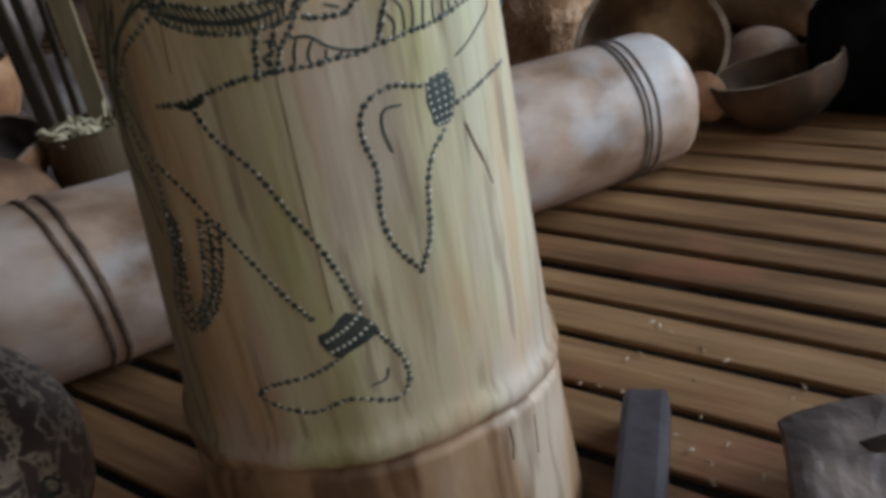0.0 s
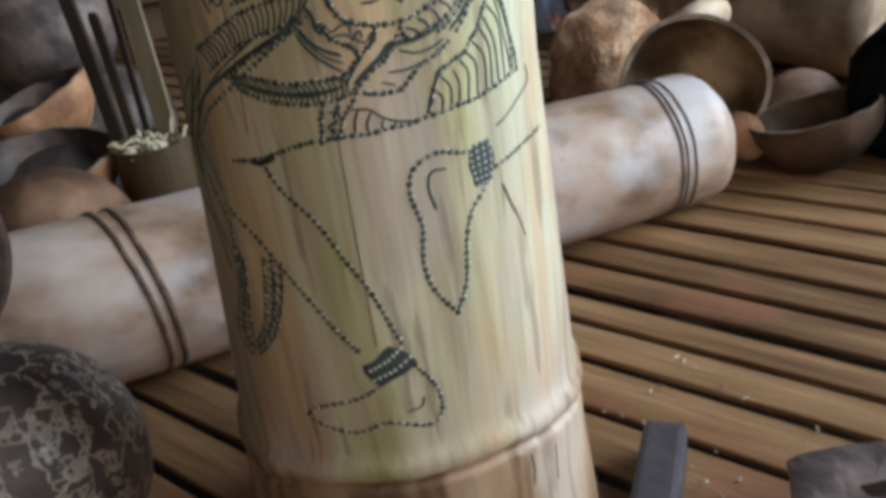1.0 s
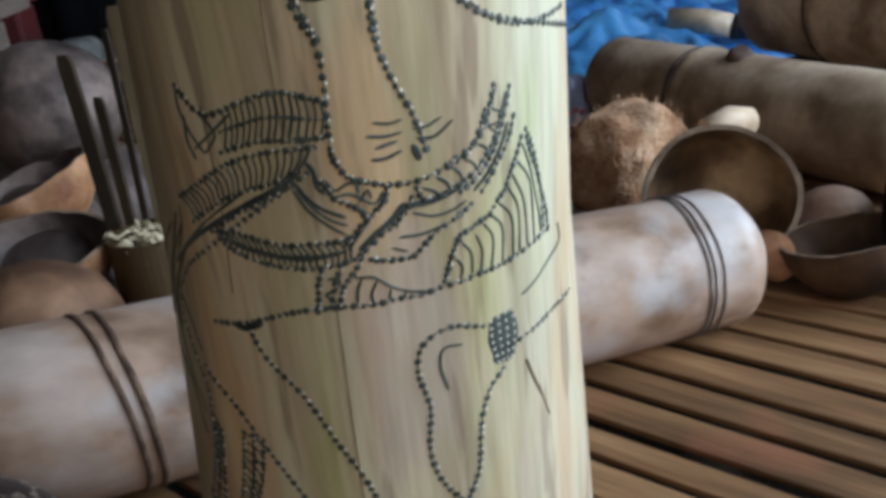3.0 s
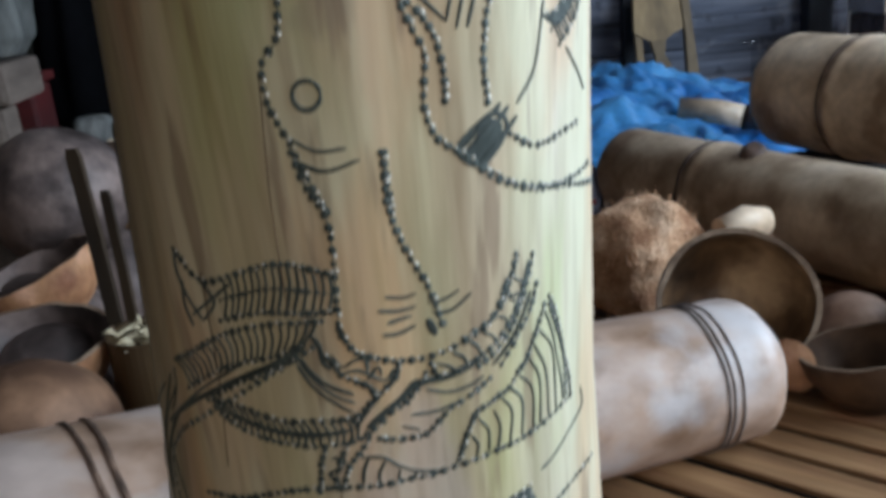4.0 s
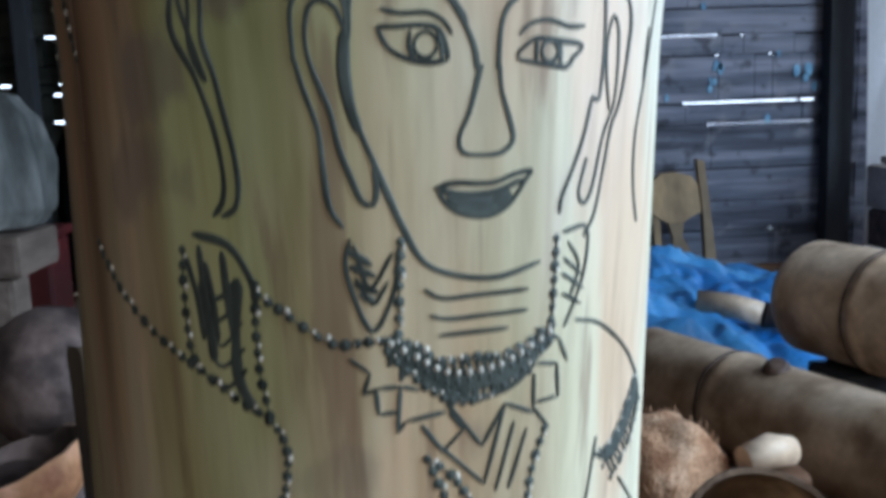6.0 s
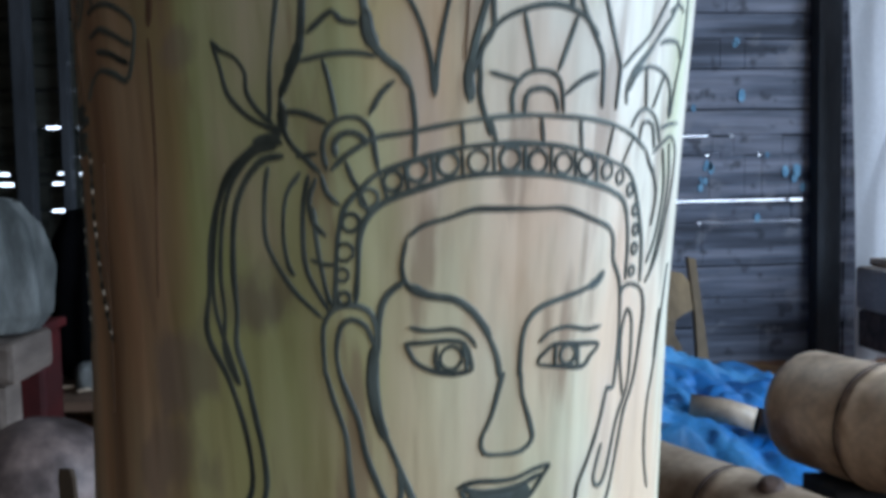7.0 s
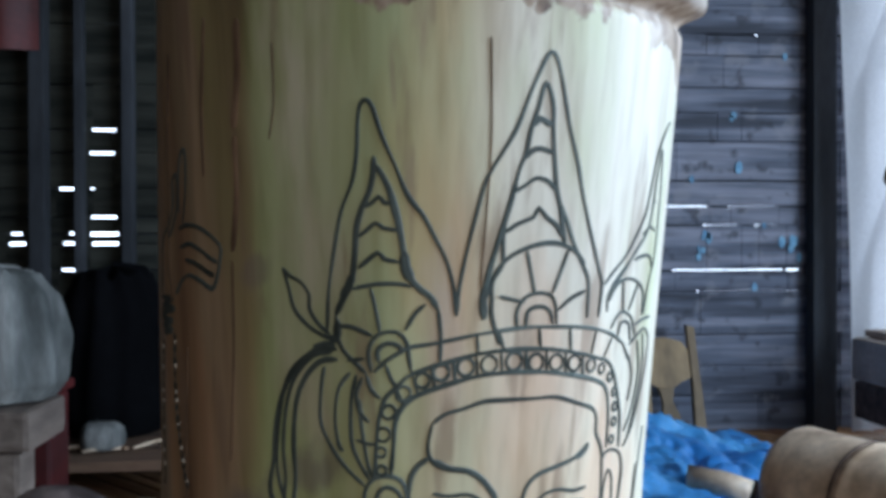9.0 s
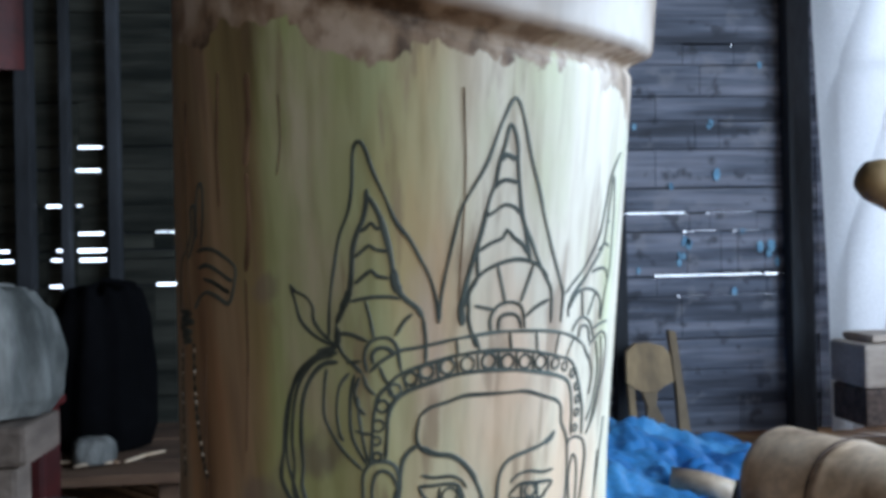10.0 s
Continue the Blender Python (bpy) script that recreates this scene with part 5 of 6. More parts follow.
def pole_patch(name, parent, a, b, ra, rb, s, deg, size, material):
    """A thin irregular patch on a pole, s metres along and deg round from its near side."""
    a, b = Vector(a), Vector(b)
    d = (b - a).normalized()
    side = d.cross(Vector((0, 0, 1))).normalized()
    up = side.cross(d)
    r = ra + (rb - ra) * s / (b - a).length + 0.0012
    bm = bmesh.new()
    rows = []
    for k in range(5):
        row = []
        for i in range(20):
            q = 2 * math.pi * i / 20
            rr = size * k / 4 * (1 + 0.45 * noise.noise((1.5 * math.cos(q), 1.5 * math.sin(q), s * 30)))
            ang = radians(deg) + rr * math.sin(q) / r
            row.append(bm.verts.new(a + d * (s + 1.2 * rr * math.cos(q)) + (r - 0.0012 * (k == 4)) * (math.cos(ang) * side + math.sin(ang) * up)))
        rows.append(row)
    for p, q in zip(rows, rows[1:]):
        for i in range(20):
            bm.faces.new((p[i], q[i], q[(i + 1) % 20], p[(i + 1) % 20]))
    return part(name, bm, material, parent)


FALLEN = ((-0.72, 0.146, 0.072), (0.302, 0.357, 0.0590), 0.072, 0.0585)
fallen = lathe_pole("fallen_bamboo", "pale dried bamboo pole on the slats, bound with brown twine", (-0.72, 0.146, 0.072), (0.302, 0.357, 0.0590), 0.072, 0.0585, M_POLE,
           rings=((0.528, 0.0024, 0.012, "twine", M_TWINE), (0.541, 0.0028, 0.0105, "twine", M_TWINE),
                  (0.980, 0.0008, 0.001, "ring_groove", M_SCORE), (0.985, 0.0008, 0.001, "ring_groove", M_SCORE), (0.993, 0.0008, 0.001, "ring_groove", M_SCORE)))
pole_patch("dark_speck", fallen, *FALLEN, 0.80, 40, 0.0035, M_TIE)
pole_patch("dark_speck", fallen, *FALLEN, 0.86, 0, 0.003, M_TIE)
pole_patch("dark_speck", fallen, *FALLEN, 0.62, 30, 0.003, M_TIE)
stored = lathe_pole("stored_bamboo", "dull brown bamboo pole lying at the back", (0.395, 1.035, 0.066), (0.60, 0.54, 0.066), 0.064, 0.066, M_POLE_DULL, nodes=(0.20,))
bm = bmesh.new()
tube(bm, [(0.490, 0.785, 0.118), (0.489, 0.780, 0.136), (0.488, 0.778, 0.140)], [0.020, 0.015, 0.009], 12)
part("branch_stub", bm, M_TIE, stored, "dark torn branch stub")
lathe_pole("stacked_bamboo", "thick brown bamboo pole stacked on wood offcuts", (0.675, 1.085, 0.152), (0.86, 0.55, 0.152), 0.087, 0.088, M_POLE_DULL, nodes=(0.16,), hollow=True)
for x_, y_ in ((0.72, 0.98), (0.82, 0.66)):
    ob = part("wood_offcut", box_bm((x_ - 0.07, y_ - 0.05, 0.003), (x_ + 0.07, y_ + 0.05, 0.064), 0.006, None), M_POST)
    tagged(ob, "dark rough wood offcut under the stacked pole", "offcut", group="offcuts")


# ---- coconuts and shells ----
def nut_point(u, v, r, long=1.12, rough=0.02):
    a, b = 2 * math.pi * u, math.pi * v
    p = Vector((math.sin(b) * math.cos(a), math.sin(b) * math.sin(a), math.cos(b) * long))
    k = 1 + rough * noise.noise(p * 2.2) + rough * 0.35 * noise.noise(p * 9) - 0.03 * abs(math.cos(1.5 * a)) ** 12 * math.sin(b) * 0
    k += 0.025 * abs(math.cos(1.5 * a)) ** 6 * math.sin(b)
    return p * r * k


def coconut(name, label, place, r, turn, material, eyes=True):
    ob = thing(name, label, "coconut", group="coconuts", place=place)
    m = Euler([radians(t) for t in turn]).to_matrix()
    bm = grid_mesh(lambda u, v: m @ nut_point(u, 0.002 + v * 0.996, r), 48, 30, close_u=True, flip=True)
    shell = part("shell", bm, material, ob)
    if eyes:
        for k in range(3):
            a = 2 * math.pi * k / 3 + 0.5
            d = Vector((math.sin(0.42) * math.cos(a), math.sin(0.42) * math.sin(a), math.cos(0.42) * 1.12)) * r * 0.99
            d = m @ d
            n_ = d.normalized()
            s = n_.orthogonal().normalized()
            t = n_.cross(s)
            bm = bmesh.new()
            mid = bm.verts.new(d - n_ * 0.002)
            rim = [bm.verts.new(d + n_ * 0.002 + 0.0075 * (math.cos(q) * s + math.sin(q) * t)) for q in [2 * math.pi * i / 14 for i in range(14)]]
            for i in range(14):
                bm.faces.new((mid, rim[i], rim[(i + 1) % 14]))
            part("eye", bm, M_TIE, shell)
    return ob


def shell_bowl(name, label, place, r, facing, cut=0.5, outer=M_NUT, inner=M_NUT_IN, thick=0.005, group="coconut shells"):
    """A cut coconut shell; facing: the way its opening looks."""
    ob = thing(name, label, "coconut shell", group=group, place=place)
    m = Vector(facing).to_track_quat("Z", "Y").to_matrix()

    def at(u, v, rr):
        p = nut_point(u, 1 - v * cut * (1 + 0.03 * noise.noise((3 * math.cos(6.283 * u), 3 * math.sin(6.283 * u), r * 50))), rr, 1.0, 0.03)
        return m @ p

    bm = grid_mesh(lambda u, v: at(u, 0.004 + v * 0.996, r), 48, 18, close_u=True)
    bmesh.ops.recalc_face_normals(bm, faces=bm.faces)
    part("outside", bm, outer, ob)
    part("inside", grid_mesh(lambda u, v: at(u, 0.004 + v * 0.996, r - thick), 48, 18, close_u=True, flip=True), inner, ob)
    rim = grid_mesh(lambda u, v: at(u, 1.0, r - thick * v), 48, 1, close_u=True)
    part("rim", rim, M_RIM, ob)
    return ob


NUT_TURN = (24, 8, 0)
front_nut = coconut("coconut", "whole dark brown polished coconut with scratched pale fibres", (-0.222, 0.045, 0.071), 0.067, NUT_TURN, M_NUT_SCRAPED)


def scribble(parent, r, turn, at0, pts):
    m = Euler([radians(t) for t in turn]).to_matrix()
    bm = bmesh.new()
    line = spline(pts, 0.03)
    tube(bm, [m @ nut_point(at0[0] + q[0], at0[1] + q[1], r * 1.004) for q in line], 0.0009, 5)
    return part("scratched_mark", bm, M_INK, parent.children[0])


for k in range(5):
    scribble(front_nut, 0.067, NUT_TURN, (0.84 + 0.020 * k, 0.44 - 0.012 * k), [(0, 0), (0.010, 0.035), (0.022, 0.015), (0.012, -0.025), (0.002, 0.0), (0.015, 0.04)])
coconut("coconut", "large grey weathered coconut on the heap of shells", (-0.335, 0.71, 0.190), 0.076, (80, 10, 40), M_NUT_GREY, eyes=False)
shell_bowl("coconut_shell", "hollow half coconut shell lying open on its side", (0.332, 0.462, 0.066), 0.073, (-0.25, -0.85, 0.46), 0.55, M_NUT_GREY, M_NUT_IN)
shell_bowl("coconut_shell", "dark brown coconut shell bowl beside the hollow shell", (0.408, 0.366, 0.057), 0.058, (-0.14, 0.16, 0.96), 0.50, M_NUT_DARK, M_NUT_DARK, 0.003)
shell_bowl("coconut_shell", "upturned pinkish brown coconut shell behind the bowl", (0.446, 0.461, 0.019), 0.044, (0.0, 0.1, -1.0), 0.62, M_NUT_TAN, M_NUT_IN)
shell_bowl("coconut_shell", "small orange broken shell piece leaning at the hollow shell", (0.366, 0.400, 0.034), 0.030, (0.80, 0.55, -0.05), 0.30, M_NUT_ORANGE, M_NUT_ORANGE, 0.004)
shell_bowl("coconut_shell", "orange brown coconut shell bowl with grey inside", (-0.292, 0.445, 0.126), 0.066, (0.06, -0.12, 0.99), 0.5, M_NUT_ORANGE, M_NUT_GREY)
shell_bowl("coconut_shell", "tilted husky coconut shell with dark inside", (-0.335, 0.58, 0.150), 0.066, (-0.28, -0.05, 0.96), 0.5, M_NUT_ORANGE, M_NUT_GREY)
shell_bowl("coconut_shell", "upturned dark brown coconut shell behind the pole", (-0.268, 0.342, 0.078), 0.066, (0.05, 0.1, -1.0), 0.62, M_NUT, M_NUT_IN)
shell_bowl("coconut_shell", "upturned coconut shell at the bottom of the heap", (-0.30, 0.50, 0.052), 0.066, (0, 0, -1.0), 0.62, M_NUT_GREY, M_NUT_IN)
shell_bowl("coconut_shell", "upturned grey coconut shell at the bottom of the heap", (-0.36, 0.64, 0.058), 0.072, (0, 0, -1.0), 0.62, M_NUT_GREY, M_NUT_IN)
shell_bowl("coconut_shell", "upturned grey coconut shell under the large coconut", (-0.30, 0.76, 0.058), 0.072, (0, 0, -1.0), 0.62, M_NUT_GREY, M_NUT_IN)

# a husk piece: a rough fibrous lump, cut across
husk = thing("coconut_husk", "rough fibrous coconut husk piece with torn edges", "coconut husk")


def husk_fn(u, v):
    """A rounded block, torn at an angle across its top."""
    a, b = 2 * math.pi * u, math.pi * (0.00001 + 0.99998 * v)
    soft = lambda q: math.copysign(abs(q) ** 0.55, q)
    x, y, z_ = 0.066 * soft(math.cos(a)) * soft(math.sin(b)), 0.056 * soft(math.sin(a)) * soft(math.sin(b)), 0.056 * (1 - soft(math.cos(b)))
    p = Vector((x, y, z_))
    k = 1 + 0.10 * noise.noise(p * 22) + 0.05 * noise.noise(p * 75)
    x, y = x * k * (1 - 1.6 * z_), y * k
    z_ *= 1 + 0.10 * noise.noise((x * 30, y * 30, 5)) + (2.4 * x + 1.2 * y) * min(1.0, z_ / 0.08)
    c_, s_ = math.cos(0.45), math.sin(0.45)
    return Vector((0.298 + c_ * x - s_ * y, 0.64 + s_ * x + c_ * y, 0.002 + max(0.0, z_)))


part("lump", grid_mesh(husk_fn, 72, 40, close_u=True), M_FIBRE, husk)
bm = bmesh.new()
hr = random.Random(9)
for k in range(420):
    u, v = hr.random(), hr.uniform(0.2, 0.9)
    p = husk_fn(u, v)
    out = Vector((p.x - 0.298, p.y - 0.64, 0.02)).normalized()
    along = Vector((hr.uniform(-0.6, 0.6), hr.uniform(-0.6, 0.6), hr.choice((-1, 1)))).normalized()
    ln = hr.uniform(0.005, 0.012)
    tube(bm, [p - 0.001 * out, p + 0.002 * out + along * ln * 0.5, p + out * hr.uniform(0.0005, 0.002) + along * ln], (0.0006, 0.0005, 0.0003), 4, False)
ob = part("fibre", bm, M_FIBRE, husk)
ob["kind"] = "stuff"

# small pale piece behind the hollow shell
ob = thing("bamboo_offcut", "short pale bamboo offcut with a dark torn end", "offcut", group="offcuts")
part("piece", tube(bmesh.new(), [(0.372, 0.60, 0.094), (0.405, 0.61, 0.098), (0.43, 0.615, 0.094)], [0.014, 0.018, 0.015], 16), M_POLE_DULL, ob)
part("support", box_bm((0.36, 0.585, 0.003), (0.44, 0.63, 0.078), 0.006), M_NUT, ob)
ob = thing("bamboo_offcut", "short tan bamboo offcut lying on the blue tarp", "offcut", group="offcuts")
part("piece", tube(bmesh.new(), [(0.60, 1.36, 0.085), (0.66, 1.33, 0.08), (0.70, 1.30, 0.07)], [0.024, 0.023, 0.022], 18), M_POLE_DULL, ob)
part("torn_end", tube(bmesh.new(), [(0.70, 1.30, 0.07), (0.76, 1.29, 0.06), (0.79, 1.285, 0.05)], [0.024, 0.018, 0.008], 12), M_TIE, ob)

# ---- bamboo cup with strips and shavings ----
cup = thing("bamboo_cup", "dark green-brown bamboo cup holding strips and pale shavings", "bamboo cup")
CX, CY, CR, CH = -0.192, 0.437, 0.037, 0.122


def cup_fn(u, v):
    a = 2 * math.pi * u
    prof = [(0.0, 0.012), (0.90, 0.012), (0.92, 1.0), (1.0, 1.0), (1.0, 0.0), (0.0, 0.0)]
    k = v * 5
    i = min(4, int(k))
    t = k - i
    r, zz = (prof[i][q] + (prof[i + 1][q] - prof[i][q]) * t for q in (0, 1))
    return Vector((CX + CR * r * math.cos(a), CY + CR * r * math.sin(a), 0.003 + CH * zz))


bm = grid_mesh(cup_fn, 40, 20, close_u=True, smooth=False)
bmesh.ops.recalc_face_normals(bm, faces=bm.faces)
part("body", bm, M_CUP, cup)


def strip(base, tip, w, th, label, material=M_STRIP):
    base, tip = Vector(base), Vector(tip)
    d = (tip - base)
    s = Vector((1, -0.25, 0)).normalized()
    q = d.normalized().cross(s)
    bm = bmesh.new()
    vs = []
    for t in (0, 0.35, 0.7, 0.97, 1.0):
        c = base + d * t + q * 0.004 * math.sin(t * 3)
        ww = w * (1 if t < 1 else 0.7)
        vs.append([bm.verts.new(c + s * ww / 2 * i + q * th / 2 * j) for i, j in ((-1, -1), (1, -1), (1, 1), (-1, 1))])
    for a, b in zip(vs, vs[1:]):
        for k in range(4):
            bm.faces.new((a[k], a[(k + 1) % 4], b[(k + 1) % 4], b[k]))
    bm.faces.new(vs[0][::-1])
    bm.faces.new(vs[-1])
    ob = part("bamboo_strip", bm, material)
    return tagged(ob, label, "bamboo strip", group="strips in the cup")


strip((-0.218, 0.437, 0.02), (-0.243, 0.497, 0.275), 0.013, 0.006, "split bamboo strip standing in the cup")
strip((-0.210, 0.447, 0.02), (-0.224, 0.50, 0.235), 0.009, 0.005, "thin split bamboo strip standing in the cup")
strip((-0.200, 0.447, 0.02), (-0.209, 0.52, 0.29), 0.006, 0.004, "thin dark bamboo strip standing in the cup")
strip((-0.176, 0.430, 0.02), (-0.190, 0.50, 0.31), 0.019, 0.005, "broad pale bamboo strip standing in the cup", M_STRIP_PALE)
bm = bmesh.new()
for k in range(160):
    a, rr = hr.uniform(0, 6.283), CR * 0.85 * math.sqrt(hr.random())
    p = Vector((CX + rr * math.cos(a), CY + rr * math.sin(a), 0.003 + CH * hr.uniform(0.80, 1.0)))
    d = Vector((hr.uniform(-1, 1), hr.uniform(-1, 1), hr.uniform(-0.2, 0.8))).normalized() * hr.uniform(0.008, 0.02)
    e = d.orthogonal().normalized() * 0.0016
    q = [bm.verts.new(p + s * d + t * e + Vector((0, 0, 0.003 * math.sin(3 * s)))) for s, t in ((0, -1), (0.5, -1), (1, 0), (0.5, 1), (0, 1))]
    bm.faces.new(q)
ob = part("wood_shavings", bm, M_SHAVING)
tagged(ob, "pale curled wood shavings heaped in the cup", "shavings", kind="stuff")

# ---- tools on the floor ----
handle = thing("tool_handle", "dark grey flat wooden tool handle lying on the slats", "tool handle", place=(0, -0.013, 0))
hd = Vector((0.0824, 0.1696, 0)).normalized()
hm = Matrix.Translation((0.098, -0.045, 0.0)) @ Matrix.Rotation(math.atan2(hd.y, hd.x), 4, "Z")
part("shaft", box_bm((-0.095, -0.0125, 0.002), (0.093, 0.0125, 0.024), 0.004, hm), M_SHAFT, handle)
part("end_cap", box_bm((0.0932, -0.0105, 0.004), (0.0950, 0.0105, 0.022), 0.0008, hm), M_TIE, handle)

axe = thing("axe", "worn iron axe head on a dark shaft, lying on the slats", "axe", place=(0.006, -0.028, 0))


AXE_CUTS = ((0.178, -0.003, 0.247, -0.011, 0.030, 0.027), (0.176, -0.010, 0.238, -0.020, 0.033, 0.025), (0.171, -0.023, 0.218, -0.038, 0.037, 0.020), (0.160, -0.047, 0.206, -0.057, 0.043, 0.008),
            (0.157, -0.052, 0.203, -0.062, 0.042, 0.004), (0.147, -0.075, 0.185, -0.090, 0.037, 0.003), (0.131, -0.107, 0.162, -0.119, 0.034, 0.003))
bm = bmesh.new()
rows = []
for x0, y0, x1, y1, top, low in AXE_CUTS:
    row = []
    for k in range(11):
        t = k / 10
        x, y = x0 + (x1 - x0) * t, y0 + (y1 - y0) * t
        bow = 0.004 * math.sin(math.pi * t) if top < 0.031 else 0.0
        row.append(bm.verts.new((x, y + bow, top - 0.002 * (2 * t - 1) ** 8 + 0.0008 * noise.noise((x * 140, y * 140, 2)))))
    for k in range(11):
        t = 1 - k / 10
        row.append(bm.verts.new((x0 + (x1 - x0) * t, y0 + (y1 - y0) * t + (0.004 * math.sin(math.pi * t) if top < 0.031 else 0.0), low)))
    rows.append(row)
for p, q in zip(rows, rows[1:]):
    for k in range(22):
        bm.faces.new((p[k], p[(k + 1) % 22], q[(k + 1) % 22], q[k]))
bm.faces.new(rows[0])
bm.faces.new(rows[-1])
bmesh.ops.recalc_face_normals(bm, faces=bm.faces)
part("head", bm, M_IRON, axe)
part("socket", tube(bmesh.new(), [(0.195, -0.052, 0.024), (0.235, -0.056, 0.024), (0.24, -0.056, 0.024)], [0.019, 0.020, 0.018], 18), M_IRON, axe)
part("shaft", tube(bmesh.new(), [(0.236, -0.056, 0.024), (0.32, -0.064, 0.024), (0.46, -0.08, 0.024)], 0.016, 16), M_SHAFT, axe)

# ---- round ochre cut of bamboo standing beside the pole ----
disc = thing("bamboo_ring", "ochre cut bamboo ring with a dark rim leaning on the pole", "bamboo ring")
dm = Matrix.Translation((-0.276, 0.096, 0.186)) @ Vector((0.25, -0.92, 0.30)).to_track_quat("Z", "Y").to_matrix().to_4x4()


def ring_fn(ri, ro, th):
    def fn(u, v):
        a = 2 * math.pi * u
        r, h = ((ri, -th), (ro, -th), (ro + 0.002, 0), (ro, th), (ri, th), (ri, -th))[min(5, round(v * 5))]
        return dm @ Vector((r * math.cos(a), r * math.sin(a), h))
    return fn


part("rim", grid_mesh(ring_fn(0.062, 0.067, 0.010), 48, 5, close_u=True, smooth=False), M_TIE, disc)
part("web", grid_mesh(ring_fn(0.002, 0.0615, 0.007), 48, 5, close_u=True, smooth=False), M_AMBER, disc)

# ---- blue tarp ----
def tarp_fn(u, v):
    x = 0.33 + 0.80 * u - 0.12 * v
    y = 1.12 + 0.98 * v
    h = 0.015 + 0.085 * math.exp(-((x - 0.58) / 0.19) ** 2 - ((y - 1.74) / 0.24) ** 2) + 0.06 * math.exp(-((x - 0.45) / 0.16) ** 2 - ((y - 1.36) / 0.2) ** 2)
    f = abs(noise.noise((x * 9, y * 7, 1))) * 0.05 + abs(noise.noise((x * 22, y * 20, 4))) * 0.022 + 0.008 * abs(noise.noise((x * 60, y * 60, 4)))
    edge = min(u, 1 - u, v, 1 - v)
    return Vector((x + 0.04 * noise.noise((y * 6, x * 3, 2)), y + 0.04 * noise.noise((x * 6, y * 3, 8)), 0.006 + (h + f) * min(1, edge / 0.10)))


tarp = part("tarp", grid_mesh(tarp_fn, 120, 130), M_TARP)
tagged(tarp, "crumpled bright blue plastic tarp on the floor by the wall", "tarp")

# ---- carved ochre board leaning at the wall ----
board = thing("carved_board", "ochre carved wooden board with dark hollows leaning at the wall", "carved board")


def leaf_board(name, pts, th, lean, mat_):
    bm = bmesh.new()
    f = bm.faces.new([bm.verts.new((x, 0, z_)) for x, z_ in pts])
    g = bmesh.ops.extrude_face_region(bm, geom=[f])
    for v in [q for q in g["geom"] if isinstance(q, bmesh.types.BMVert)]:
        v.co.y += th
    bmesh.ops.recalc_face_normals(bm, faces=bm.faces)
    for v in bm.verts:
        v.co = Vector((v.co.x, 1.98 + lean * v.co.z + v.co.y, v.co.z + 0.004))
    return part(name, bm, mat_, board)


leaf_board("crest", [(0.723, 0.165), (0.744, 0.150), (0.764, 0.140), (0.803, 0.140), (0.826, 0.155), (0.852, 0.165), (0.850, 0.235), (0.835, 0.258), (0.795, 0.268), (0.755, 0.266), (0.730, 0.245)], 0.02, 0.3, M_OCHRE)
leaf_board("stem", [(0.770, 0.03), (0.822, 0.03), (0.812, 0.075), (0.797, 0.105), (0.803, 0.139), (0.764, 0.139), (0.772, 0.100), (0.767, 0.07)], 0.02, 0.3, M_OCHRE)
leaf_board("side_strip", [(0.722, 0.02), (0.741, 0.02), (0.740, 0.10), (0.742, 0.148), (0.724, 0.160)], 0.018, 0.3, M_OCHRE)
leaf_board("upright", [(0.850, 0.0), (0.882, 0.0), (0.878, 0.15), (0.874, 0.295), (0.854, 0.300), (0.857, 0.15)], 0.024, 0.3, M_OCHRE)
leaf_board("foot", [(0.712, 0.0), (0.850, 0.0), (0.850, 0.034), (0.80, 0.042), (0.712, 0.026)], 0.026, 0.3, M_OCHRE)

# ---- hanging white cloth ----
def cloth_fn(u, v):
    x = 1.262 + 0.68 * u
    z_ = 0.02 + 1.62 * v
    ramp_ = z_ - 2.6 * x
    crease = abs(math.sin(6.5 * ramp_ + 0.5 * noise.noise((x * 2, z_ * 2, 7))))
    fold = 0.004 * math.sin(19 * u) + 0.012 * noise.noise((x * 3, z_ * 1.5, 3)) + 0.040 * crease ** 0.7 - 0.02 * math.exp(-((z_ - 1.0) / 0.03) ** 2)
    return Vector((x + 0.006 * math.sin(6 * v) + 0.028 * max(-0.5, 1 - z_ / 1.1), 2.02 + fold * min(1.0, u / 0.12), z_))


cloth = part("hanging_cloth", grid_mesh(cloth_fn, 90, 90), M_CLOTH)
tagged(cloth, "white cloth hanging in folds beside the plank wall", "cloth")
ob = part("cloth_rail", tube(bmesh.new(), [(1.22, 2.03, 1.645), (1.975, 2.03, 1.645)], 0.012, 12), M_POST)
tagged(ob, "dark wooden rail carrying the white cloth", "rail")
bm = box_bm((1.34, 2.17, -0.3), (1.43, 2.2, 2.4))
box(bm, (1.92, 2.17, -0.3), (2.3, 2.2, 2.4))
box(bm, (1.43, 2.17, -0.3), (1.92, 2.2, 0.08))
box(bm, (1.43, 2.17, 1.56), (1.92, 2.2, 2.4))
tagged(part("wall_north_2", bm, M_PLANK), "plank wall with a window opening behind the white cloth", "wall", kind="structure")

# ---- wooden crate and pole tip at the side ----
crate = thing("low_table", "low wooden table with a thick pale taupe top", "table", place=(0.055, 0, 0))
part("apron", box_bm((1.172, 1.745, 0.083), (1.70, 1.90, 0.176), 0.008), M_TIE, crate)
part("top", box_bm((1.168, 1.740, 0.178), (1.705, 1.905, 0.285), 0.010), M_TAUPE, crate)
part("lip", box_bm((1.20, 1.76, 0.287), (1.70, 1.90, 0.305), 0.005), M_TAUPE, crate)
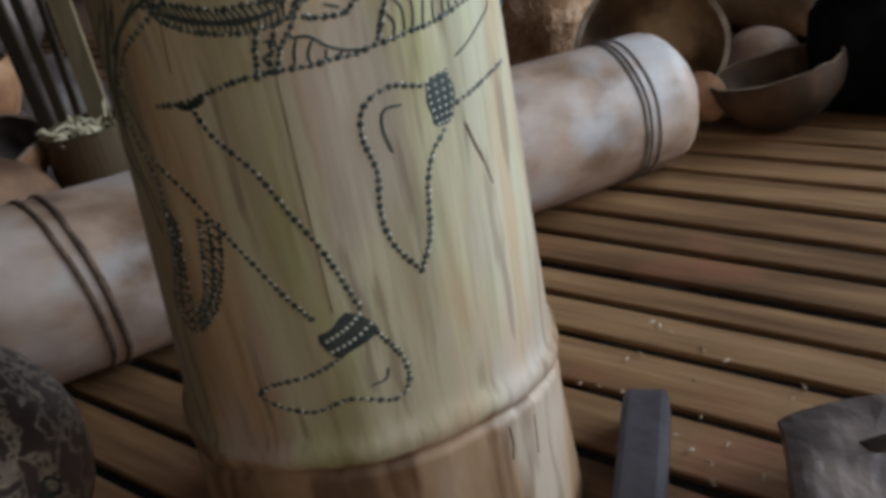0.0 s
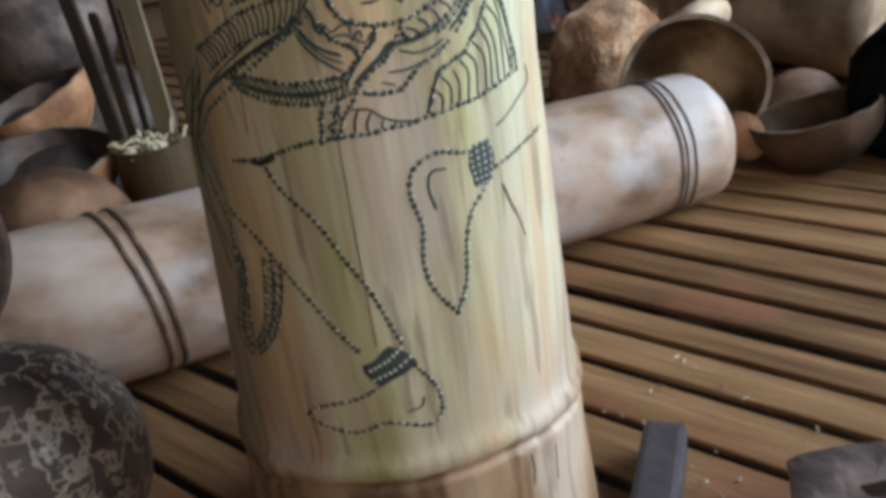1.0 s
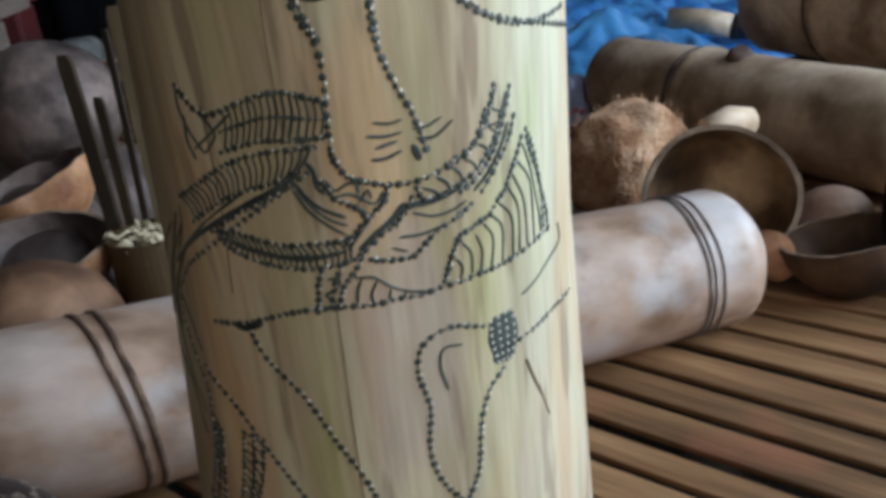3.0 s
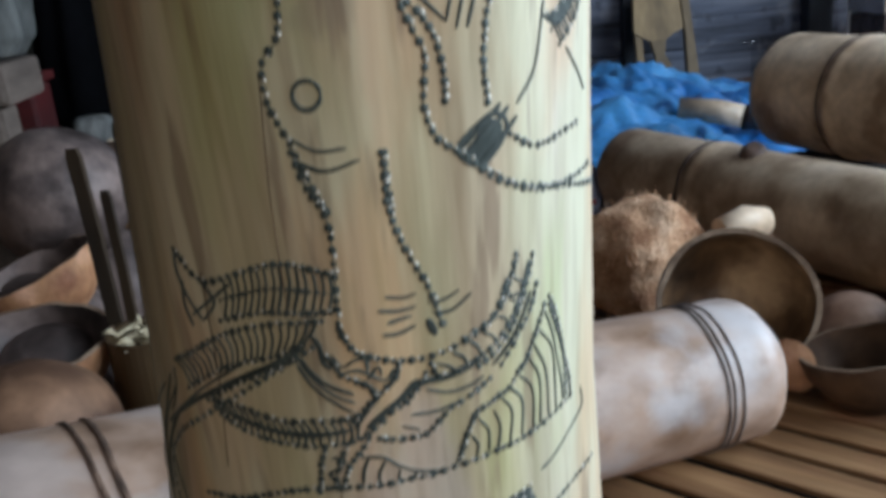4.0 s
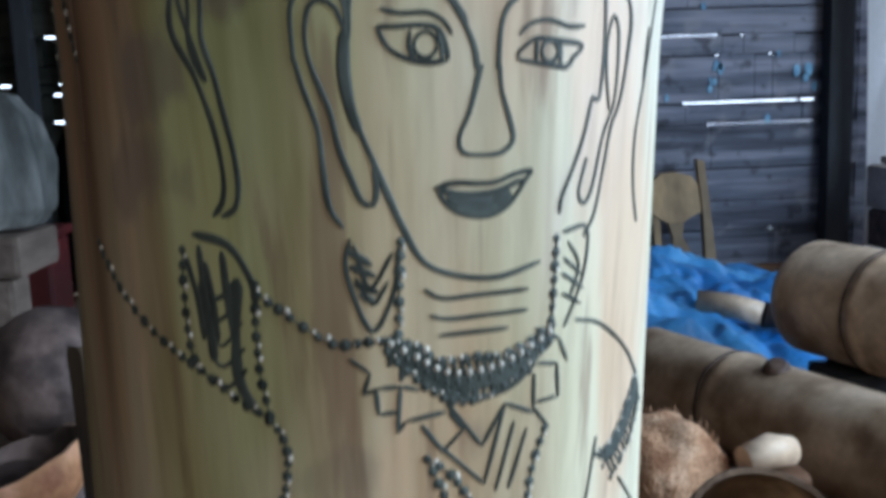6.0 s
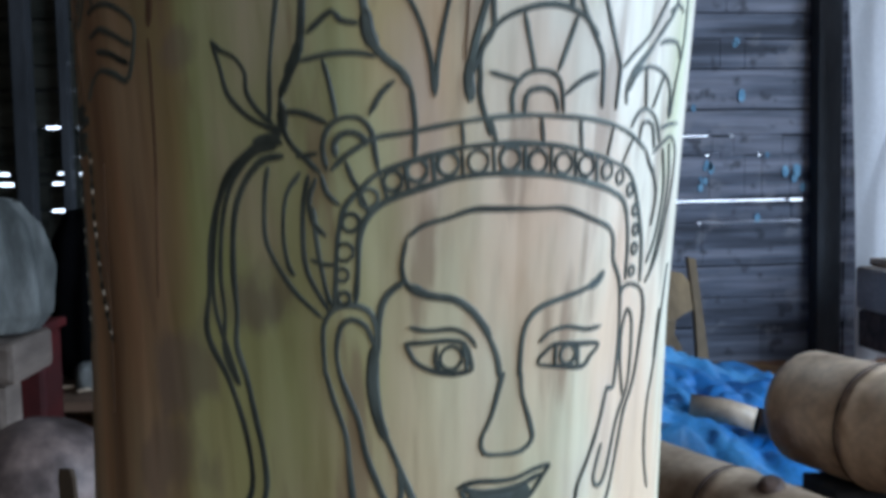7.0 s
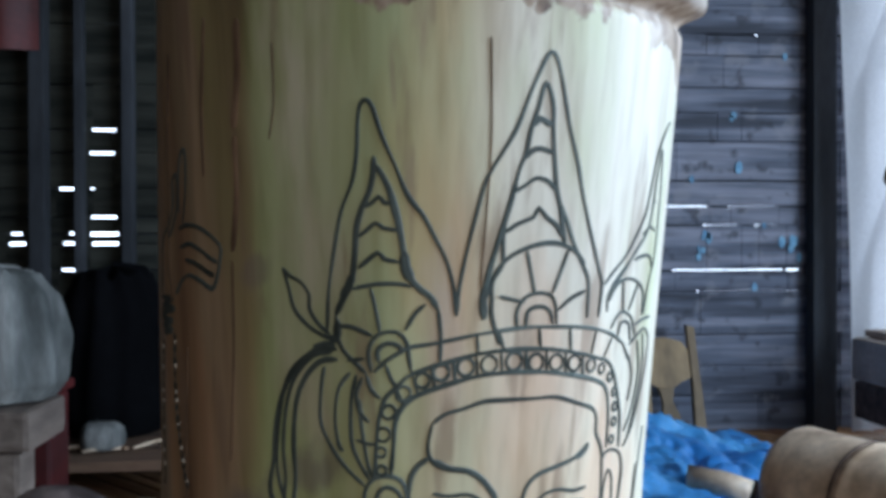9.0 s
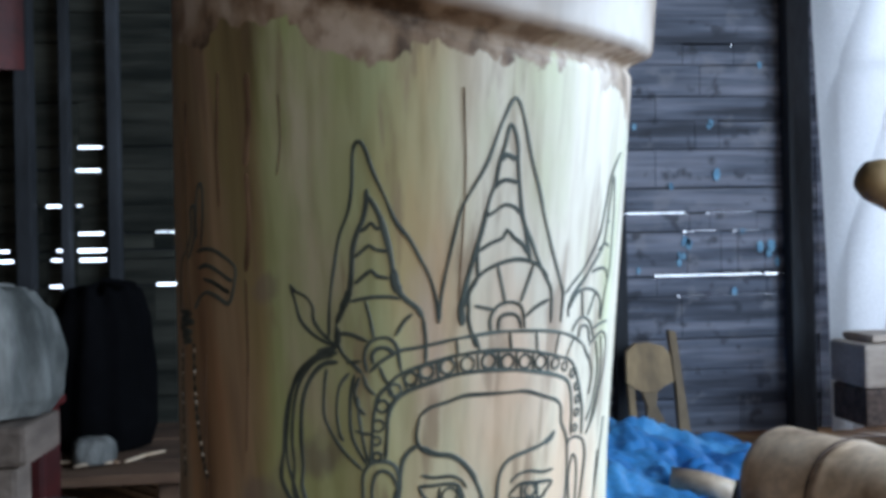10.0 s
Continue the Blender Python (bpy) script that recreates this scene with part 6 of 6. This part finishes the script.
for lx, ly in ((1.56, 1.76), (1.56, 1.85), (1.65, 1.76), (1.65, 1.85)):
    part("leg", box_bm((lx, ly, 0.0), (lx + 0.035, ly + 0.035, 0.081), 0.004), M_TIE, crate)
stand = thing("wooden_stand", "brown wooden stand with a rounded arm", "stand")
part("post", box_bm((1.10, 1.06, 0.0), (1.16, 1.12, 0.66), 0.008), M_POST, stand)
part("arm", tube(bmesh.new(), [(0.835, 1.09, 0.645), (0.842, 1.09, 0.642), (0.86, 1.09, 0.636), (0.90, 1.09, 0.622), (1.16, 1.09, 0.60)], [0.012, 0.026, 0.036, 0.044, 0.048], 20), M_OCHRE, stand)

# ---- far corner: bench, sack, crate, black bag ----
bench = thing("wooden_bench", "pale rough wooden bench with a thick top", "bench")
part("top", box_bm((-0.95, 0.80, 0.283), (-0.394, 0.93, 0.332), 0.008), M_WOOD, bench)
part("leg", box_bm((-0.60, 0.81, 0.004), (-0.408, 0.86, 0.281), 0.008), M_WOOD, bench)
part("leg", box_bm((-0.90, 0.81, 0.004), (-0.70, 0.86, 0.281), 0.008), M_WOOD, bench)


def bag_fn(cx, cy, z0, rx, ry, h, seed, pleat=0.0):
    def fn(u, v):
        a = 2 * math.pi * u
        prof = [(0.02, 0.0), (0.85, 0.01), (1.0, 0.15), (1.0, 0.5), (0.92, 0.8), (0.7, 0.97), (0.02, 1.0)]
        k = v * 6
        i = min(5, int(k))
        t = k - i
        r, zz = (prof[i][q] + (prof[i + 1][q] - prof[i][q]) * t for q in (0, 1))
        r *= 1 + 0.12 * noise.noise((2 * math.cos(a), 2 * math.sin(a), v * 2 + seed)) + 0.05 * noise.noise((7 * math.cos(a), 7 * math.sin(a), v * 5 + seed))
        r *= 1 + pleat * math.sin(11 * a + 2.5 * noise.noise((2 * math.cos(a), 2 * math.sin(a), seed + v * 1.5))) * (0.35 + v)
        return Vector((cx + rx * r * math.cos(a), cy + ry * r * math.sin(a), z0 + h * zz * (1 + 0.08 * noise.noise((3 * math.cos(a), 3 * math.sin(a), seed)))))
    return fn


ob = part("sack", grid_mesh(bag_fn(-0.482, 0.868, 0.334, 0.105, 0.062, 0.165, 3, 0.06), 60, 40, close_u=True), M_SACK)
tagged(ob, "grey woven plastic sack standing on the wooden bench", "sack")
platform = thing("low_platform", "low brown wooden platform in the dark corner", "platform")
for k in range(5):
    part("board", box_bm((-1.32, 1.53 + 0.115 * k, 0.078 + 0.003 * (k % 2)), (-0.31 - 0.02 * (k % 3), 1.64 + 0.115 * k, 0.100 + 0.003 * (k % 2)), 0.004), M_EARTHY, platform)
for lx, ly in ((-1.28, 1.55), (-0.40, 1.55), (-1.28, 2.02), (-0.40, 2.02)):
    part("leg", box_bm((lx, ly, 0.0), (lx + 0.05, ly + 0.05, 0.0775), 0.004), M_EARTHY, platform)
ob = part("black_bag", grid_mesh(bag_fn(-0.565, 1.78, 0.104, 0.112, 0.10, 0.365, 8, 0.05), 60, 40, close_u=True), M_BLACK)
tagged(ob, "bulging black plastic bag on the low platform", "bag")
ob = part("rag", grid_mesh(bag_fn(-0.545, 1.625, 0.104, 0.045, 0.035, 0.055, 31), 36, 20, close_u=True), M_SACK)
tagged(ob, "small crumpled grey rag lying before the black bag", "rag")
for k in range(7):
    q = Vector((hr.uniform(-0.75, -0.42), hr.uniform(1.55, 1.66), 0.1085))
    d = Vector((hr.uniform(-1, 1), hr.uniform(-0.5, 0.5), 0)).normalized() * hr.uniform(0.02, 0.06)
    ob = part("stick", tube(bmesh.new(), [q - d, q + Vector((0, 0.004, 0.002)), q + d], [0.0035, 0.004, 0.003], 8), M_POLE_DULL)
    tagged(ob, "short pale bamboo stick lying on the platform", "stick", group="sticks on the platform")
red = thing("red_crate", "dull red plastic crate in the dark corner", "crate")
part("body", box_bm((-1.05, 1.40, 0.004), (-0.570, 1.50, 0.25), 0.01), M_RED, red)
part("rim", box_bm((-1.06, 1.39, 0.252), (-0.562, 1.51, 0.27), 0.006), M_RED, red)
ob = part("red_cloth", grid_mesh(lambda u, v: Vector((-1.25 + 0.43 * u, 2.05 + 0.02 * math.sin(14 * u), 0.985 + 0.5 * v + 0.03 * u)), 30, 10), M_RED)
tagged(ob, "red cloth hung on the plank wall", "cloth")

# added dark lump standing in for the shadow under the stored pole
pot = thing("dark_pot", "low dark form added as the shade beneath the stored pole", "pot")
part("body", grid_mesh(bag_fn(0.535, 0.372, 0.004, 0.082, 0.080, 0.105, 21), 48, 30, close_u=True), M_SHADE_FORM, pot)
part("lid", grid_mesh(bag_fn(0.535, 0.372, 0.106, 0.055, 0.055, 0.012, 22), 40, 12, close_u=True), M_SHADE_FORM, pot)

packet = thing("plastic_packet", "crumpled pale blue plastic packet with pink print on the floor", "packet")
part("bag", grid_mesh(bag_fn(0.328, 1.030, 0.003, 0.030, 0.018, 0.075, 41, 0.06), 40, 24, close_u=True), M_PACKET, packet)
for k in range(3):
    part("print", box_bm((0.314 + 0.011 * k, 1.0084, 0.022 + 0.004 * (k % 2)), (0.322 + 0.011 * k, 1.0114, 0.030 + 0.004 * (k % 2)), 0.0004), M_PINK, packet, "pink print")

# ---- crumbs of bark and shavings on the slats beside the post ----
bm = bmesh.new()
for k in range(26):
    px, py = hr.uniform(0.09, 0.24), hr.uniform(-0.05, 0.13)
    if math.hypot(px, py) < 0.105:
        continue
    q = hr.uniform(0, 6.283)
    d, e = Vector((math.cos(q), math.sin(q), 0)) * hr.uniform(0.001, 0.0035), Vector((-math.sin(q), math.cos(q), 0)) * hr.uniform(0.0006, 0.0016)
    p = Vector((px, py, 0.0012))
    vs = [bm.verts.new(p + s * d + t * e + Vector((0, 0, h))) for s, t, h in ((-1, -0.6, 0), (0.8, -1, 0), (1, 0.7, 0), (-0.7, 1, 0), (0, 0, 0.0016))]
    for m in range(4):
        bm.faces.new((vs[m], vs[(m + 1) % 4], vs[4]))
tagged(part("wood_crumbs", bm, M_POLE_DULL), "small pale crumbs of scraped bark strewn on the slats", "crumbs", kind="stuff")

# ---- slatted floor ----
floor_ob = thing("floor", "floor of split bamboo slats with dark gaps", "floor", "structure")
D = Vector((math.cos(radians(-47.3)), math.sin(radians(-47.3)), 0))
N = Vector((-D.y, D.x, 0))
gaps = [0.0864, 0.135, 0.1835, 0.2247, 0.2617, 0.3055, 0.3474]
fr = random.Random(2)
while gaps[-1] < 3.3:
    gaps.append(gaps[-1] + fr.uniform(0.037, 0.047))
while gaps[0] > -3.3:
    gaps.insert(0, gaps[0] - fr.uniform(0.037, 0.049))


def span(p):
    """How far a slat at offset p runs inside the room."""
    lo, hi = -9.0, 9.0
    for c, d, a, b in ((N.x * p, D.x, ROOM[0], ROOM[1]), (N.y * p, D.y, ROOM[2], ROOM[3] + 0.1)):
        s, t = sorted(((a - c) / d, (b - c) / d))
        lo, hi = max(lo, s), min(hi, t)
    return lo, hi


for p0, p1 in zip(gaps, gaps[1:]):
    mid = (p0 + p1) / 2
    lo, hi = span(mid)
    if hi - lo < 0.1:
        continue
    w = p1 - p0 - fr.uniform(0.0055, 0.0120)
    lift = fr.uniform(-0.002, 0.0)
    seed = fr.uniform(0, 50)
    bm = bmesh.new()
    rows = []
    cuts = max(4, int((hi - lo) / 0.12))
    for i in range(cuts + 1):
        s = lo + (hi - lo) * i / cuts
        wob = 0.0012 * noise.noise((s * 5, seed, 0)) + 0.0015 * noise.noise((s * 1.3, seed, 4))
        ww = w * (1 + 0.05 * noise.noise((s * 3, seed, 9)))
        prof = [(-0.49, -0.0045), (-0.5, -0.0012), (-0.47, 0.0), (0, 0.0004), (0.47, 0.0), (0.5, -0.0012), (0.49, -0.0045)]
        rows.append([bm.verts.new(D * s + N * (mid + wob + ww * q) + Vector((0, 0, zz + lift))) for q, zz in prof])
    for a, b in zip(rows, rows[1:]):
        for k in range(6):
            f = bm.faces.new((a[k + 1], a[k], b[k], b[k + 1]))
            f.smooth = False
    part("slat", bm, M_SLAT, floor_ob)
for s in (-1.6, -0.8, 0.0, 0.8, 1.6):
    part("joist", tube(bmesh.new(), [N * -3 + D * s + Vector((0, 0, -0.05)), N * 3 + D * s + Vector((0, 0, -0.05))], 0.03, 10), M_DARK, floor_ob)
